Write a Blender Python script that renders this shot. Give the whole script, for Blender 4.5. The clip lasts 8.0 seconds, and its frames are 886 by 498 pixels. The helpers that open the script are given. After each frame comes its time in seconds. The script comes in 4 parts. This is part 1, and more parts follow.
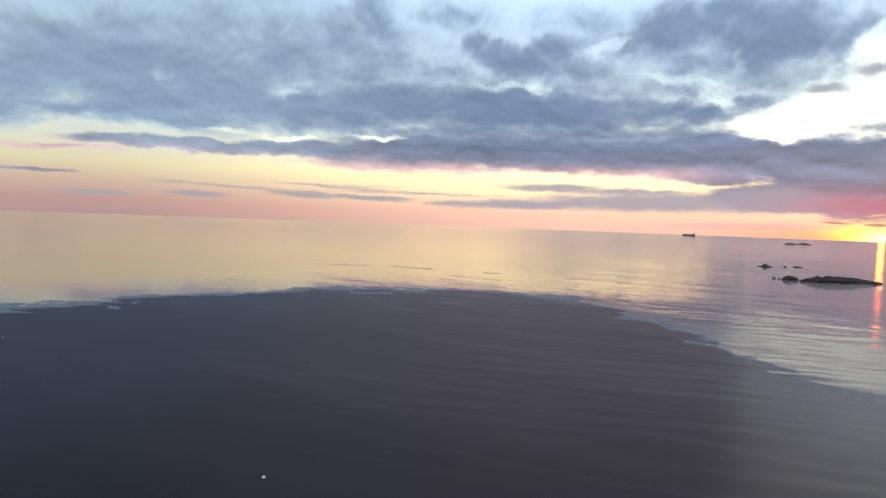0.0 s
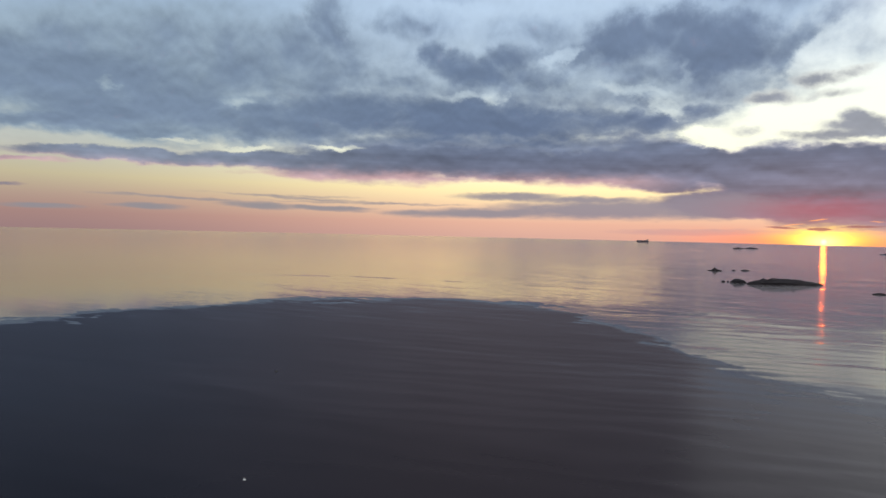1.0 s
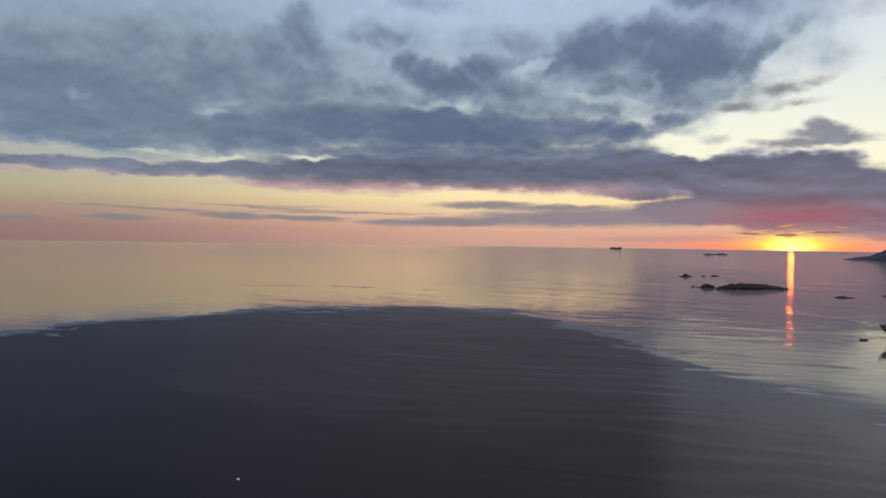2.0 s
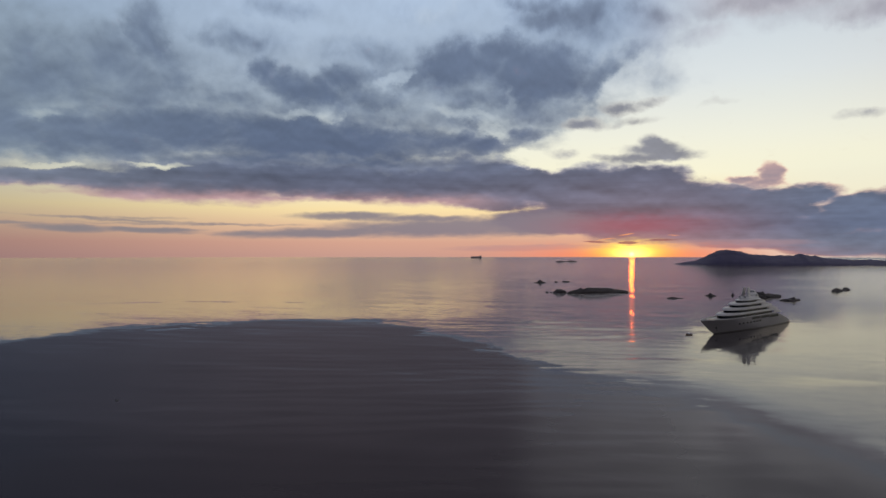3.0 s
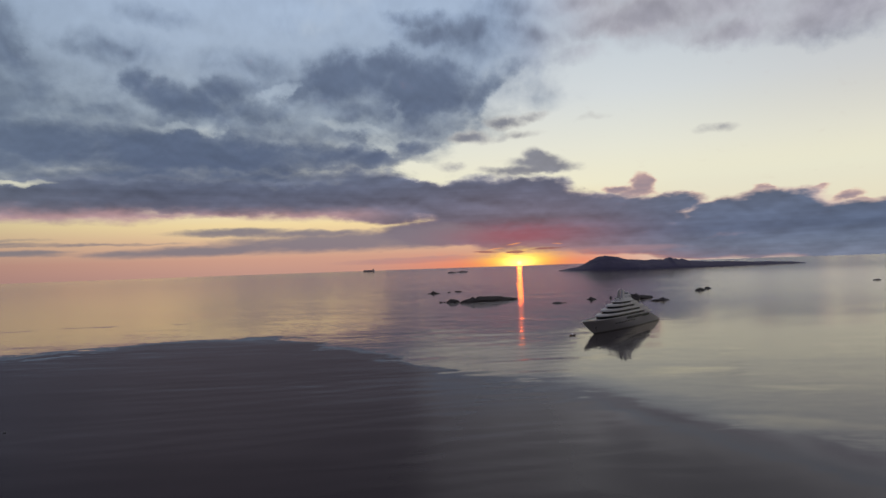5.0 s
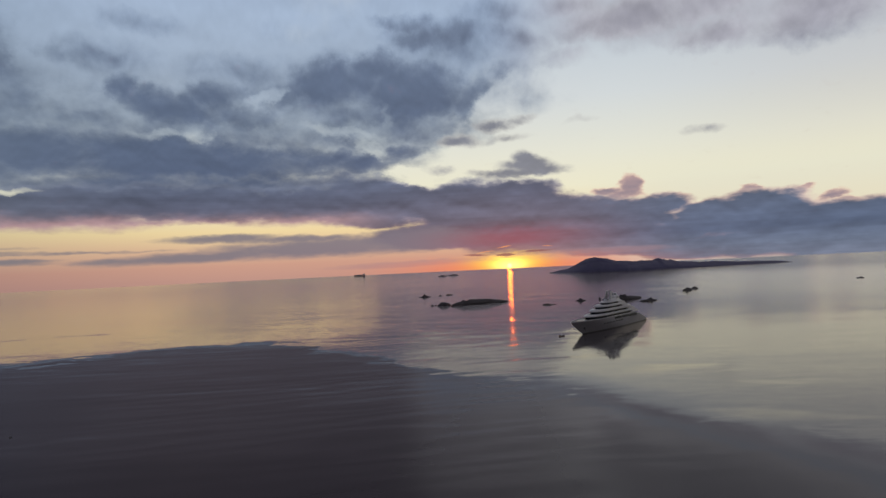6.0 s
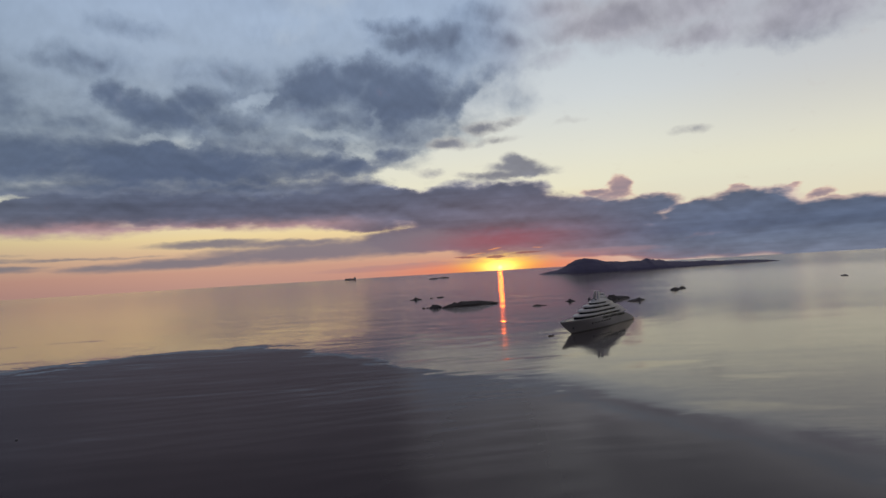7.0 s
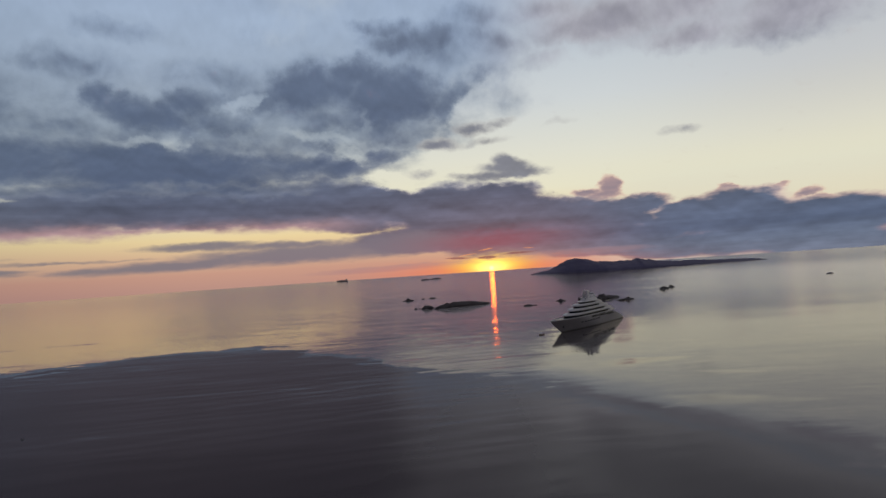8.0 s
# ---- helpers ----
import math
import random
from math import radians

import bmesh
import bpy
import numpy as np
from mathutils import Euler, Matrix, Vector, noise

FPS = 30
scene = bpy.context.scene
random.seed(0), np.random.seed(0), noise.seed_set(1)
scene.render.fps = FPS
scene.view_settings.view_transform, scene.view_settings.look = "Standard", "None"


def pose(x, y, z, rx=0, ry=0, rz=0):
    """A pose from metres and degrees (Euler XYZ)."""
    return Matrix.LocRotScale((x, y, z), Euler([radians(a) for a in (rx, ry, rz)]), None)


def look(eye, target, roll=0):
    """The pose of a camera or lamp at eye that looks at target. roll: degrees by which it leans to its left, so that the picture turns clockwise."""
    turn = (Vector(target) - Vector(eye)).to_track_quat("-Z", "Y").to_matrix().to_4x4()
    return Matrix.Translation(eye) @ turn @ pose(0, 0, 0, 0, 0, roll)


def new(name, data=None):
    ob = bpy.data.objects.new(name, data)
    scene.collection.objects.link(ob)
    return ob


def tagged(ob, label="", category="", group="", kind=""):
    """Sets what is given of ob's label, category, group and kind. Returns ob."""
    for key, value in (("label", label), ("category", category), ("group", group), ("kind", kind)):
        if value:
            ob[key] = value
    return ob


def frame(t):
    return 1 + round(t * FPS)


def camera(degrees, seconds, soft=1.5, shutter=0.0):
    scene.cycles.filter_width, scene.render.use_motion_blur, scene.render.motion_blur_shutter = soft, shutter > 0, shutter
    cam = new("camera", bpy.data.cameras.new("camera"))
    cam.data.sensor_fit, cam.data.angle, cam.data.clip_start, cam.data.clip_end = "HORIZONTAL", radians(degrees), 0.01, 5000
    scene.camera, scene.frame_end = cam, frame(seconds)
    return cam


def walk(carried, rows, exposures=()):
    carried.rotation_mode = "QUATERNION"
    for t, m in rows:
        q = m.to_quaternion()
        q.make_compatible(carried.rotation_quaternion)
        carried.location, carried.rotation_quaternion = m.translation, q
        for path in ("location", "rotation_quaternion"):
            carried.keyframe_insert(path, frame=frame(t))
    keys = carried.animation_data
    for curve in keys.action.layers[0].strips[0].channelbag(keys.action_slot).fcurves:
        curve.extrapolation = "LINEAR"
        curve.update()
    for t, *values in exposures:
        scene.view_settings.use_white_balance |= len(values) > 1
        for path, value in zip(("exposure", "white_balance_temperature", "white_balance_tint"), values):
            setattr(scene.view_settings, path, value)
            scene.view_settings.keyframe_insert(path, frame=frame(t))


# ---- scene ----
cam = camera(69.2, 8.0)
# ---------------------------------------------------------------- camera
HEIGHT = 64.0
ROWS = [
    (0.0, (-7.4, 41.8, HEIGHT), (-2.35, -2.08, 34.35)),
    (0.5, (-5.9, 36.9, HEIGHT), (-2.04, -1.98, 31.95)),
    (1.0, (-4.4, 32.0, HEIGHT), (-1.41, -1.32, 30.67)),
    (1.2, (-3.7, 30.0, HEIGHT), (-1.22, -1.18, 30.27)),
    (2.3, (0.3, 18.9, HEIGHT), (-0.14, -0.49, 26.26)),
    (2.5, (0.8, 17.0, HEIGHT), (0.03, -0.37, 23.65)),
    (3.0, (1.4, 12.4, HEIGHT), (0.45, 0.02, 16.37)),
    (3.5, (1.6, 8.4, HEIGHT), (0.82, 0.51, 12.40)),
    (4.0, (1.7, 4.4, HEIGHT), (1.04, 0.92, 9.15)),
    (4.5, (1.8, 0.0, HEIGHT), (1.25, 1.39, 7.45)),
    (6.0, (2.6, -15.7, HEIGHT), (1.74, 2.70, 5.93)),
    (6.5, (3.0, -21.4, HEIGHT), (1.83, 3.03, 5.42)),
    (7.0, (3.3, -27.0, HEIGHT), (1.93, 3.38, 5.10)),
    (7.5, (3.5, -32.5, HEIGHT), (1.98, 3.78, 4.50)),
    (8.0, (3.5, -37.7, HEIGHT), (1.97, 3.81, 4.34)),
]
EXPOSURES = [(0.0, 1.22, 6450, 2), (0.5, 0.96, 6470, 4), (1.0, 0.72, 6500, 5), (2.3, 0.41, 6560, 7), (3.0, 0.38, 6590, 8), (4.0, 0.35, 6590, 8), (4.5, 0.25, 6590, 9), (6.0, 0.21, 6570, 9), (8.0, 0.13, 6560, 9)]
walk(cam, [(t, pose(*p, 90 + tilt, lean, turn)) for t, p, (tilt, lean, turn) in ROWS], EXPOSURES)

# ---------------------------------------------------------------- sky


def rgb(r, g, b):
    """Linear colour from 0 to 255 display values."""
    out = []
    for v in (r, g, b):
        v /= 255
        out.append(v / 12.92 if v <= 0.04045 else ((v + 0.055) / 1.055) ** 2.4)
    return (*out, 1.0)


class Graph:
    """Small helper that adds and joins shader nodes."""

    def __init__(self, tree):
        self.tree = tree

    def node(self, kind, **settings):
        n = self.tree.nodes.new(kind)
        for key, value in settings.items():
            setattr(n, key, value)
        return n

    def put(self, socket, value):
        if hasattr(value, "is_output"):
            self.tree.links.new(value, socket)
        elif value is not None:
            socket.default_value = value

    def math(self, op, a, b=None, c=None, clamp=False):
        n = self.node("ShaderNodeMath", operation=op, use_clamp=clamp)
        for s, v in zip(n.inputs, (a, b, c)):
            self.put(s, v)
        return n.outputs[0]

    def vmath(self, op, a, b=None, scale=None):
        n = self.node("ShaderNodeVectorMath", operation=op)
        self.put(n.inputs[0], a)
        if b is not None:
            self.put(n.inputs[1], b)
        if scale is not None:
            self.put(n.inputs["Scale"], scale)
        return n.outputs["Value"] if op in ("LENGTH", "DOT_PRODUCT") else n.outputs[0]

    def xyz(self, x, y, z=0.0):
        n = self.node("ShaderNodeCombineXYZ")
        for s, v in zip(n.inputs, (x, y, z)):
            self.put(s, v)
        return n.outputs[0]

    def split(self, v):
        n = self.node("ShaderNodeSeparateXYZ")
        self.put(n.inputs[0], v)
        return n.outputs

    def noise(self, v, scale=1.0, detail=6.0, rough=0.5, warp=0.0, out=0):
        n = self.node("ShaderNodeTexNoise")
        self.put(n.inputs["Vector"], v)
        n.inputs["Scale"].default_value = scale
        n.inputs["Detail"].default_value = detail
        n.inputs["Roughness"].default_value = rough
        n.inputs["Distortion"].default_value = warp
        return n.outputs[out]

    def step(self, v, lo, hi):
        n = self.node("ShaderNodeMapRange", interpolation_type="SMOOTHSTEP")
        self.put(n.inputs["Value"], v)
        self.put(n.inputs["From Min"], lo)
        self.put(n.inputs["From Max"], hi)
        return n.outputs[0]

    def ramp(self, v, span, stops):
        """Colours along v, from stops (value, colour), over 0 to span."""
        n = self.node("ShaderNodeValToRGB")
        self.put(n.inputs[0], self.math("DIVIDE", v, span))
        el = n.color_ramp.elements
        while len(el) < len(stops):
            el.new(0.5)
        for e, (p, c) in zip(el, stops):
            e.position, e.color = p / span, c
        return n.outputs[0]

    def mix(self, f, a, b, how="MIX"):
        n = self.node("ShaderNodeMix", data_type="RGBA", blend_type=how)
        self.put(n.inputs[0], f)
        self.put(n.inputs[6], a)
        self.put(n.inputs[7], b)
        return n.outputs[2]

    def bump(self, height, strength, distance):
        n = self.node("ShaderNodeBump")
        self.put(n.inputs["Height"], height)
        n.inputs["Strength"].default_value = strength
        n.inputs["Distance"].default_value = distance
        return n.outputs[0]


# Clouds: bearing right of the sun, height over the sea's rim, half width, half height, lean (all in degrees), thickness.
DECK_AHEAD = [
    (-14.3, 16.64, 4.7, 1.96, 0, 1.1),
    (-11.3, 17.81, 3.0, 1.30, 0, 1.0),
    (-7.8, 15.89, 5.6, 2.46, 0, 1.15),
    (-3.0, 15.03, 2.3, 1.80, 35, 0.85),
    (-0.4, 17.02, 1.7, 1.02, 25, 0.6),
    (-18.3, 15.86, 2.7, 1.49, 15, 0.8),
    (-11.4, 14.04, 6.5, 1.05, 0, 0.7),
    (-22.2, 13.88, 3.1, 1.12, 0, 0.75),
    (-31.8, 15.31, 1.9, 1.48, 0, 0.95),
    (-29.0, 14.43, 3.7, 1.61, -8, 1.05),
    (-24.5, 15.38, 3.5, 1.27, 0, 0.8),
    (-38.0, 14.14, 2.4, 1.08, 0, 0.7),
    (-34.9, 13.10, 4.0, 0.95, 0, 0.7),
    (-40.9, 17.30, 2.1, 2.74, 0, 0.9),
]
DECK_BAND = [
    (-37.6, 10.52, 8.7, 2.13, 0, 1.1),
    (-29.1, 10.27, 8.3, 2.11, 0, 1.1),
    (-21.8, 9.88, 7.1, 1.53, 0, 1.0),
    (-14.5, 9.83, 6.5, 1.18, 0, 0.95),
    (-9.7, 10.37, 2.5, 0.84, 8, 0.8),
    (-36.4, 17.75, 1.2, 0.98, 0, 0.55),
    (-33.2, 18.02, 2.5, 0.59, 0, 0.45),
    (-15.4, 11.87, 4.0, 0.68, -8, 0.5),
    (-5.1, 20.45, 4.8, 1.17, 0, 0.7),
    (-8.4, 21.51, 2.3, 0.67, 0, 0.6),
    (1.9, 19.61, 2.5, 0.90, -10, 0.5),
    (0.5, 21.72, 3.5, 0.79, 0, 0.35),
    (-30.2, 20.78, 2.6, 0.58, 0, 0.3),
    (-18.2, 20.64, 2.9, 0.62, 0, 0.3),
]
DECK_SOFT = [
    (-33.3, 13.01, 13.5, 2.40, 0, 0.6),
    (-18.4, 12.33, 8.2, 2.15, 0, 0.5),
    (-8.3, 13.27, 5.6, 1.93, 0, 0.55),
    (-29.1, 8.15, 18.0, 1.02, 0, 0.85),
    (-12.5, 8.44, 4.5, 0.69, 0, 0.8),
    (-39.8, 15.07, 3.3, 2.42, 0, 0.5),
    (-32.8, 17.77, 4.6, 1.18, 0, 0.42),
    (-22.6, 17.07, 5.2, 1.36, 0, 0.42),
    (-3.1, 19.46, 6.0, 2.05, 0, 0.4),
    (-59.7, 12.02, 13.3, 2.98, 0, 0.85),
    (-44.9, 14.49, 10.5, 3.18, 0, 0.72),
    (-11.3, 15.47, 11.5, 2.84, 0, 0.6),
]
DECK_LEFT = [
    (-63.2, 10.49, 5.4, 1.76, 0, 0.95),
    (-67.6, 9.66, 3.5, 1.81, 0, 0.85),
    (-55.4, 9.44, 9.9, 1.98, 0, 1.0),
    (-45.8, 9.55, 9.5, 1.89, 0, 1.0),
    (-59.6, 8.12, 12.2, 0.79, 0, 0.9),
    (-53.8, 14.51, 6.6, 2.61, 0, 0.72),
    (-59.7, 14.14, 3.7, 1.67, 0, 0.6),
    (-43.1, 16.67, 3.6, 1.52, 0, 0.7),
    (-48.7, 13.26, 4.7, 1.81, 0, 0.7),
    (-42.0, 12.86, 4.9, 1.86, 0, 0.7),
    (-71.0, 7.98, 3.9, 1.95, 0, 0.9),
]
HIGH_RIGHT = [
    (11.5, 20.47, 5.9, 1.36, 5, 0.75),
    (5.9, 21.56, 4.3, 0.78, 0, 0.5),
    (19.2, 18.03, 3.7, 0.91, 0, 0.5),
    (25.4, 17.98, 4.7, 1.75, 0, 0.75),
    (21.6, 17.12, 2.3, 0.57, 0, 0.4),
    (6.2, 17.67, 1.9, 0.54, 0, 0.25),
    (15.9, 20.16, 3.9, 1.04, 0, 0.6),
]
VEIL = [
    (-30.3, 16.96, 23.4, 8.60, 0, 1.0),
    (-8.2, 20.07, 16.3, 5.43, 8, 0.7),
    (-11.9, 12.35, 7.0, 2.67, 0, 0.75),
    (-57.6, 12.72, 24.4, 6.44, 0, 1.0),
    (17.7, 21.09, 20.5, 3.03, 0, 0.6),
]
LOW_BANK = [
    (-10.5, 6.67, 6.0, 1.80, -8, 1.1),
    (-2.0, 5.84, 6.5, 1.99, 0, 1.2),
    (3.9, 4.63, 6.8, 1.48, 0, 1.1),
    (1.5, 6.70, 2.2, 0.79, 0, 0.8),
    (9.1, 4.02, 5.6, 1.35, 0, 1.1),
    (13.0, 4.69, 2.7, 0.94, 0, 1.0),
    (20.7, 3.78, 4.1, 1.51, 0, 1.15),
    (24.9, 2.97, 4.0, 1.06, 0, 1.1),
    (28.3, 2.56, 4.0, 1.43, 0, 1.1),
    (17.9, 2.90, 6.2, 1.00, 0, 1.0),
    (8.1, 2.22, 12.0, 1.07, 0, 1.05),
    (21.8, 1.25, 9.2, 1.23, 0, 1.1),
    (28.2, 0.52, 6.7, 1.02, 0, 1.0),
    (10.0, 1.3, 5.0, 0.6, 0, 0.95),
    (15.0, 0.9, 4.0, 0.7, 0, 0.95),
    (-2.0, 3.19, 8.9, 1.20, 0, 1.3),
    (-3.5, 4.24, 3.8, 0.90, 0, 1.15),
]
LOW_LAYERS = [
    (-30.4, 6.73, 14.0, 1.20, 0, 1.0),
    (-18.5, 6.35, 8.7, 1.47, 0, 1.0),
    (-39.2, 6.04, 6.6, 0.85, 0, 0.85),
    (-36.5, 5.07, 10.0, 0.26, 0, 0.6),
    (-24.7, 5.53, 9.2, 0.53, 0, 0.65),
    (-13.6, 5.32, 6.0, 0.90, -6, 0.9),
    (-56.2, 5.87, 8.2, 0.50, 0, 1.0),
    (-45.7, 6.15, 7.2, 0.68, 0, 0.95),
    (-38.8, 5.71, 8.4, 1.08, -2, 0.9),
    (-64.7, 5.11, 3.4, 0.17, 0, 0.5),
    (-67.9, 4.89, 2.1, 0.17, 0, 0.4),
    (-67.2, 3.20, 2.5, 0.13, 0, 0.45),
    (16.5, 3.94, 3.0, 0.83, 0, 1.05),
    (8.0, 4.85, 3.7, 0.77, 0, 1.05),
]
STREAKS = [
    (-14.6, 2.63, 11.3, 0.75, 1, 1.0),
    (-8.1, 3.00, 4.5, 0.91, 0, 0.95),
    (-27.0, 2.15, 6.7, 0.43, 1.5, 0.9),
    (-32.6, 2.04, 3.1, 0.23, 1, 0.7),
    (-24.7, 3.61, 4.4, 0.29, 0, 0.85),
    (-18.5, 3.40, 5.8, 0.30, 0, 0.8),
    (-36.2, 2.79, 7.4, 0.10, 0, 0.5),
    (-39.9, 2.24, 2.7, 0.19, 0, 0.85),
    (-41.3, 3.21, 2.4, 0.10, 0, 0.4),
    (-62.7, 1.68, 2.4, 0.18, 0, 0.8),
    (-55.5, 1.93, 2.4, 0.21, 0, 0.85),
    (-46.3, 2.32, 2.9, 0.29, -1, 0.85),
    (-41.6, 2.22, 4.0, 0.20, -2, 0.75),
    (-53.5, 2.74, 5.4, 0.12, -2, 0.55),
    (-42.6, 3.02, 6.4, 0.11, -2, 0.5),
]
HAZE_BARS = [
    (-8.6, 0.84, 6.0, 0.25, 1, 0.6),
    (7.2, 1.18, 5.6, 0.24, 0, 0.6),
]
PUFFS = [
    (-0.7, 12.67, 1.7, 0.53, -4, 0.75),
    (1.2, 12.86, 1.5, 0.38, 6, 0.5),
    (-3.9, 11.40, 1.7, 0.59, -4, 0.7),
    (-5.7, 9.00, 1.3, 0.40, 0, 0.5),
    (1.3, 8.54, 3.9, 0.49, 0, 0.85),
    (1.8, 9.05, 2.3, 0.59, 0, 0.85),
    (2.0, 9.58, 1.2, 0.54, -8, 0.8),
    (16.7, 10.76, 1.4, 0.31, 0, 0.38),
    (6.8, 12.64, 1.5, 0.23, 0, 0.22),
    (0.7, 11.50, 1.5, 0.29, 0, 0.3),
]
LIT_PUFFS = [
    (10.6, 6.58, 1.1, 0.95, 0, 1.0),
    (10.1, 5.89, 1.6, 0.38, 0, 0.8),
    (8.8, 6.25, 1.2, 0.34, -6, 0.7),
    (20.1, 5.34, 0.8, 0.36, 0, 0.7),
    (19.2, 4.87, 1.2, 0.40, 20, 0.7),
    (23.6, 5.16, 0.8, 0.21, 12, 0.55),
    (25.6, 4.45, 1.1, 0.38, 10, 0.7),
    (26.7, 3.91, 1.0, 0.33, 0, 0.6),
    (14.6, 5.49, 0.8, 0.19, 0, 0.5),
]
GAPS = [
    (-39.9, 7.4, 2.3, 0.24, 0, 0.5),
    (-48.1, 7.06, 1.7, 0.19, 4, 0.75),
    (-53.2, 7.45, 2.0, 0.16, 0, 0.5),
    (-11.9, 11.14, 2.0, 0.44, -20, 0.5),
    (-20.5, 15.56, 1.3, 0.42, 15, 0.6),
    (-29.0, 12.32, 2.0, 0.32, 0, 0.45),
    (-26.4, 11.95, 0.6, 0.55, 0, 0.45),
    (14.5, 4.14, 2.6, 0.19, 8, 0.3),
    (-48.4, 10.62, 1.2, 0.42, 0, 0.5),
    (-58.2, 11.43, 0.6, 0.39, 0, 0.5),
    (-8.2, 8.36, 1.8, 0.89, -20, 0.65),
    (-21.1, 20.49, 5.7, 1.10, 0, 0.4),
    (-14.4, 12.60, 3.0, 0.39, -15, 0.4),
    (-10.8, 14.03, 0.4, 0.96, 0, 0.3),
]

RIM = 0.27
world = bpy.data.worlds.new("evening_sky")
scene.world = world
world.use_nodes = True
world.cycles.sampling_method, world.cycles.sample_map_resolution = "MANUAL", 1024
world.node_tree.nodes.clear()
g = Graph(world.node_tree)
way = g.node("ShaderNodeTexCoord").outputs["Generated"]
dx, dy, dz = g.split(way)
bearing = g.math("DEGREES", g.math("ARCTAN2", dx, dy))
up = g.math("ADD", g.math("DEGREES", g.math("ARCSINE", dz)), RIM)
up = g.math("MAXIMUM", up, 0.0)


def tone(r, g_, b):
    """A colour of the evening sky, from 0 to 255 display values."""
    return (*[k * v for k, v in zip((0.85, 0.888, 0.918), rgb(r, g_, b))], 1.0)


# cloud texture space: flattened towards the horizon, as a level deck is
depth = g.math("LOGARITHM", g.math("ADD", up, 3.0), math.e)
tex = g.xyz(g.math("MULTIPLY", bearing, 0.16), g.math("MULTIPLY", depth, 3.2), 3.7)
above = g.vmath("ADD", tex, (0.0, 0.1, 0.0))
billow = g.noise(tex, 1.7, 6.0, 0.5, 0.15)
shadow = g.noise(above, 1.7, 3.0, 0.5, 0.15)
curl = g.noise(tex, 2.2, 5.0, 0.6, 0.0, 1)
fine = g.noise(tex, 5.5, 5.0, 0.55, 0.2)
wx, wy, wz = g.split(g.vmath("SUBTRACT", curl, (0.5, 0.5, 0.5)))
reach = g.step(up, 0.0, 12.0)
wide = g.math("ADD", bearing, g.math("MULTIPLY", wx, g.math("MULTIPLY_ADD", reach, 3.2, 1.2)))
tall = g.math("ADD", up, g.math("MULTIPLY", wy, g.math("MULTIPLY_ADD", reach, 2.2, 0.25)))


calm = (g.math("MULTIPLY_ADD", wx, 2.0, bearing), g.math("MULTIPLY_ADD", wy, 1.3, up))


def heap(blobs, grow=1.3, blend=0.2, at=None):
    """Soft ellipses of the sky, run together into one thickness."""
    total, (fu, fe) = -0.6, at or (wide, tall)
    for u, e, w, h, lean, thick in blobs:
        w, h, rise = w * grow, h * grow, math.tan(radians(lean))
        x = g.math("MULTIPLY_ADD", fu, 1 / w, -u / w)
        lift = g.math("MULTIPLY_ADD", fu, -rise, fe) if lean else fe
        y = g.math("MULTIPLY_ADD", lift, 1 / h, (u * rise - e) / h)
        r = g.math("MULTIPLY_ADD", x, x, g.math("MULTIPLY", y, y))
        total = g.math("SMOOTH_MAX", total, g.math("MULTIPLY_ADD", r, -thick, thick), blend)
    return total


def ragged(cover, coarse, small):
    """Cloud thickness with billows and torn edges."""
    torn = g.math("MULTIPLY_ADD", g.math("SUBTRACT", billow, 0.5), coarse, cover)
    return g.math("MULTIPLY_ADD", g.math("SUBTRACT", fine, 0.5), small, torn)


gaps = g.step(heap(GAPS, 1.4, 0.05), -0.1, 1.0)
beyond = g.step(g.math("ABSOLUTE", g.math("ADD", bearing, 18.0)), 54.0, 75.0)
# to the sides and behind, broken cloud goes on
abroad = g.math("MULTIPLY", beyond, g.step(up, 3.0, 9.0))
deck = g.math("MAXIMUM", g.math("SMOOTH_MAX", heap(DECK_AHEAD), heap(DECK_BAND), 0.2), g.math("MAXIMUM", heap(DECK_LEFT), g.math("MAXIMUM", heap(HIGH_RIGHT), g.math("SUBTRACT", g.math("MULTIPLY", abroad, 1.5), 0.6))))
deck = g.math("SMOOTH_MAX", deck, heap(DECK_SOFT, 1.25, 0.3), 0.25)
deck = ragged(g.math("MULTIPLY_ADD", gaps, -0.8, deck), 1.15, 0.22)
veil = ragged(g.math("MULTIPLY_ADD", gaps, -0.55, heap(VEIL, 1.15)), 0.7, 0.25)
lump_at = g.xyz(g.math("MULTIPLY", bearing, 0.3), g.math("MULTIPLY", up, 0.6), 2.2)
lump_noise = g.noise(lump_at, 1.0, 4.0, 0.5, 0.1)
lump_over = g.noise(g.vmath("ADD", lump_at, (0.0, 0.3, 0.0)), 1.0, 2.0, 0.5, 0.1)
bank = ragged(g.math("MULTIPLY_ADD", gaps, -0.95, g.math("SMOOTH_MAX", heap(LOW_BANK, 1.22), heap(LOW_LAYERS, 1.22), 0.15)), 0.5, 0.3)
bank = g.math("MULTIPLY_ADD", g.math("SUBTRACT", lump_noise, 0.5), g.math("MULTIPLY_ADD", g.step(bearing, -16.0, -2.0), 0.8, 0.25), bank)
streaks = ragged(heap(STREAKS, 1.35), 0.5, 0.45)
bars = ragged(heap(HAZE_BARS, 1.4), 0.5, 0.3)
puffs = ragged(heap(PUFFS, 1.3, 0.2, calm), 0.9, 0.6)
lit_puffs = ragged(heap(LIT_PUFFS, 1.25, 0.2, calm), 1.0, 0.7)

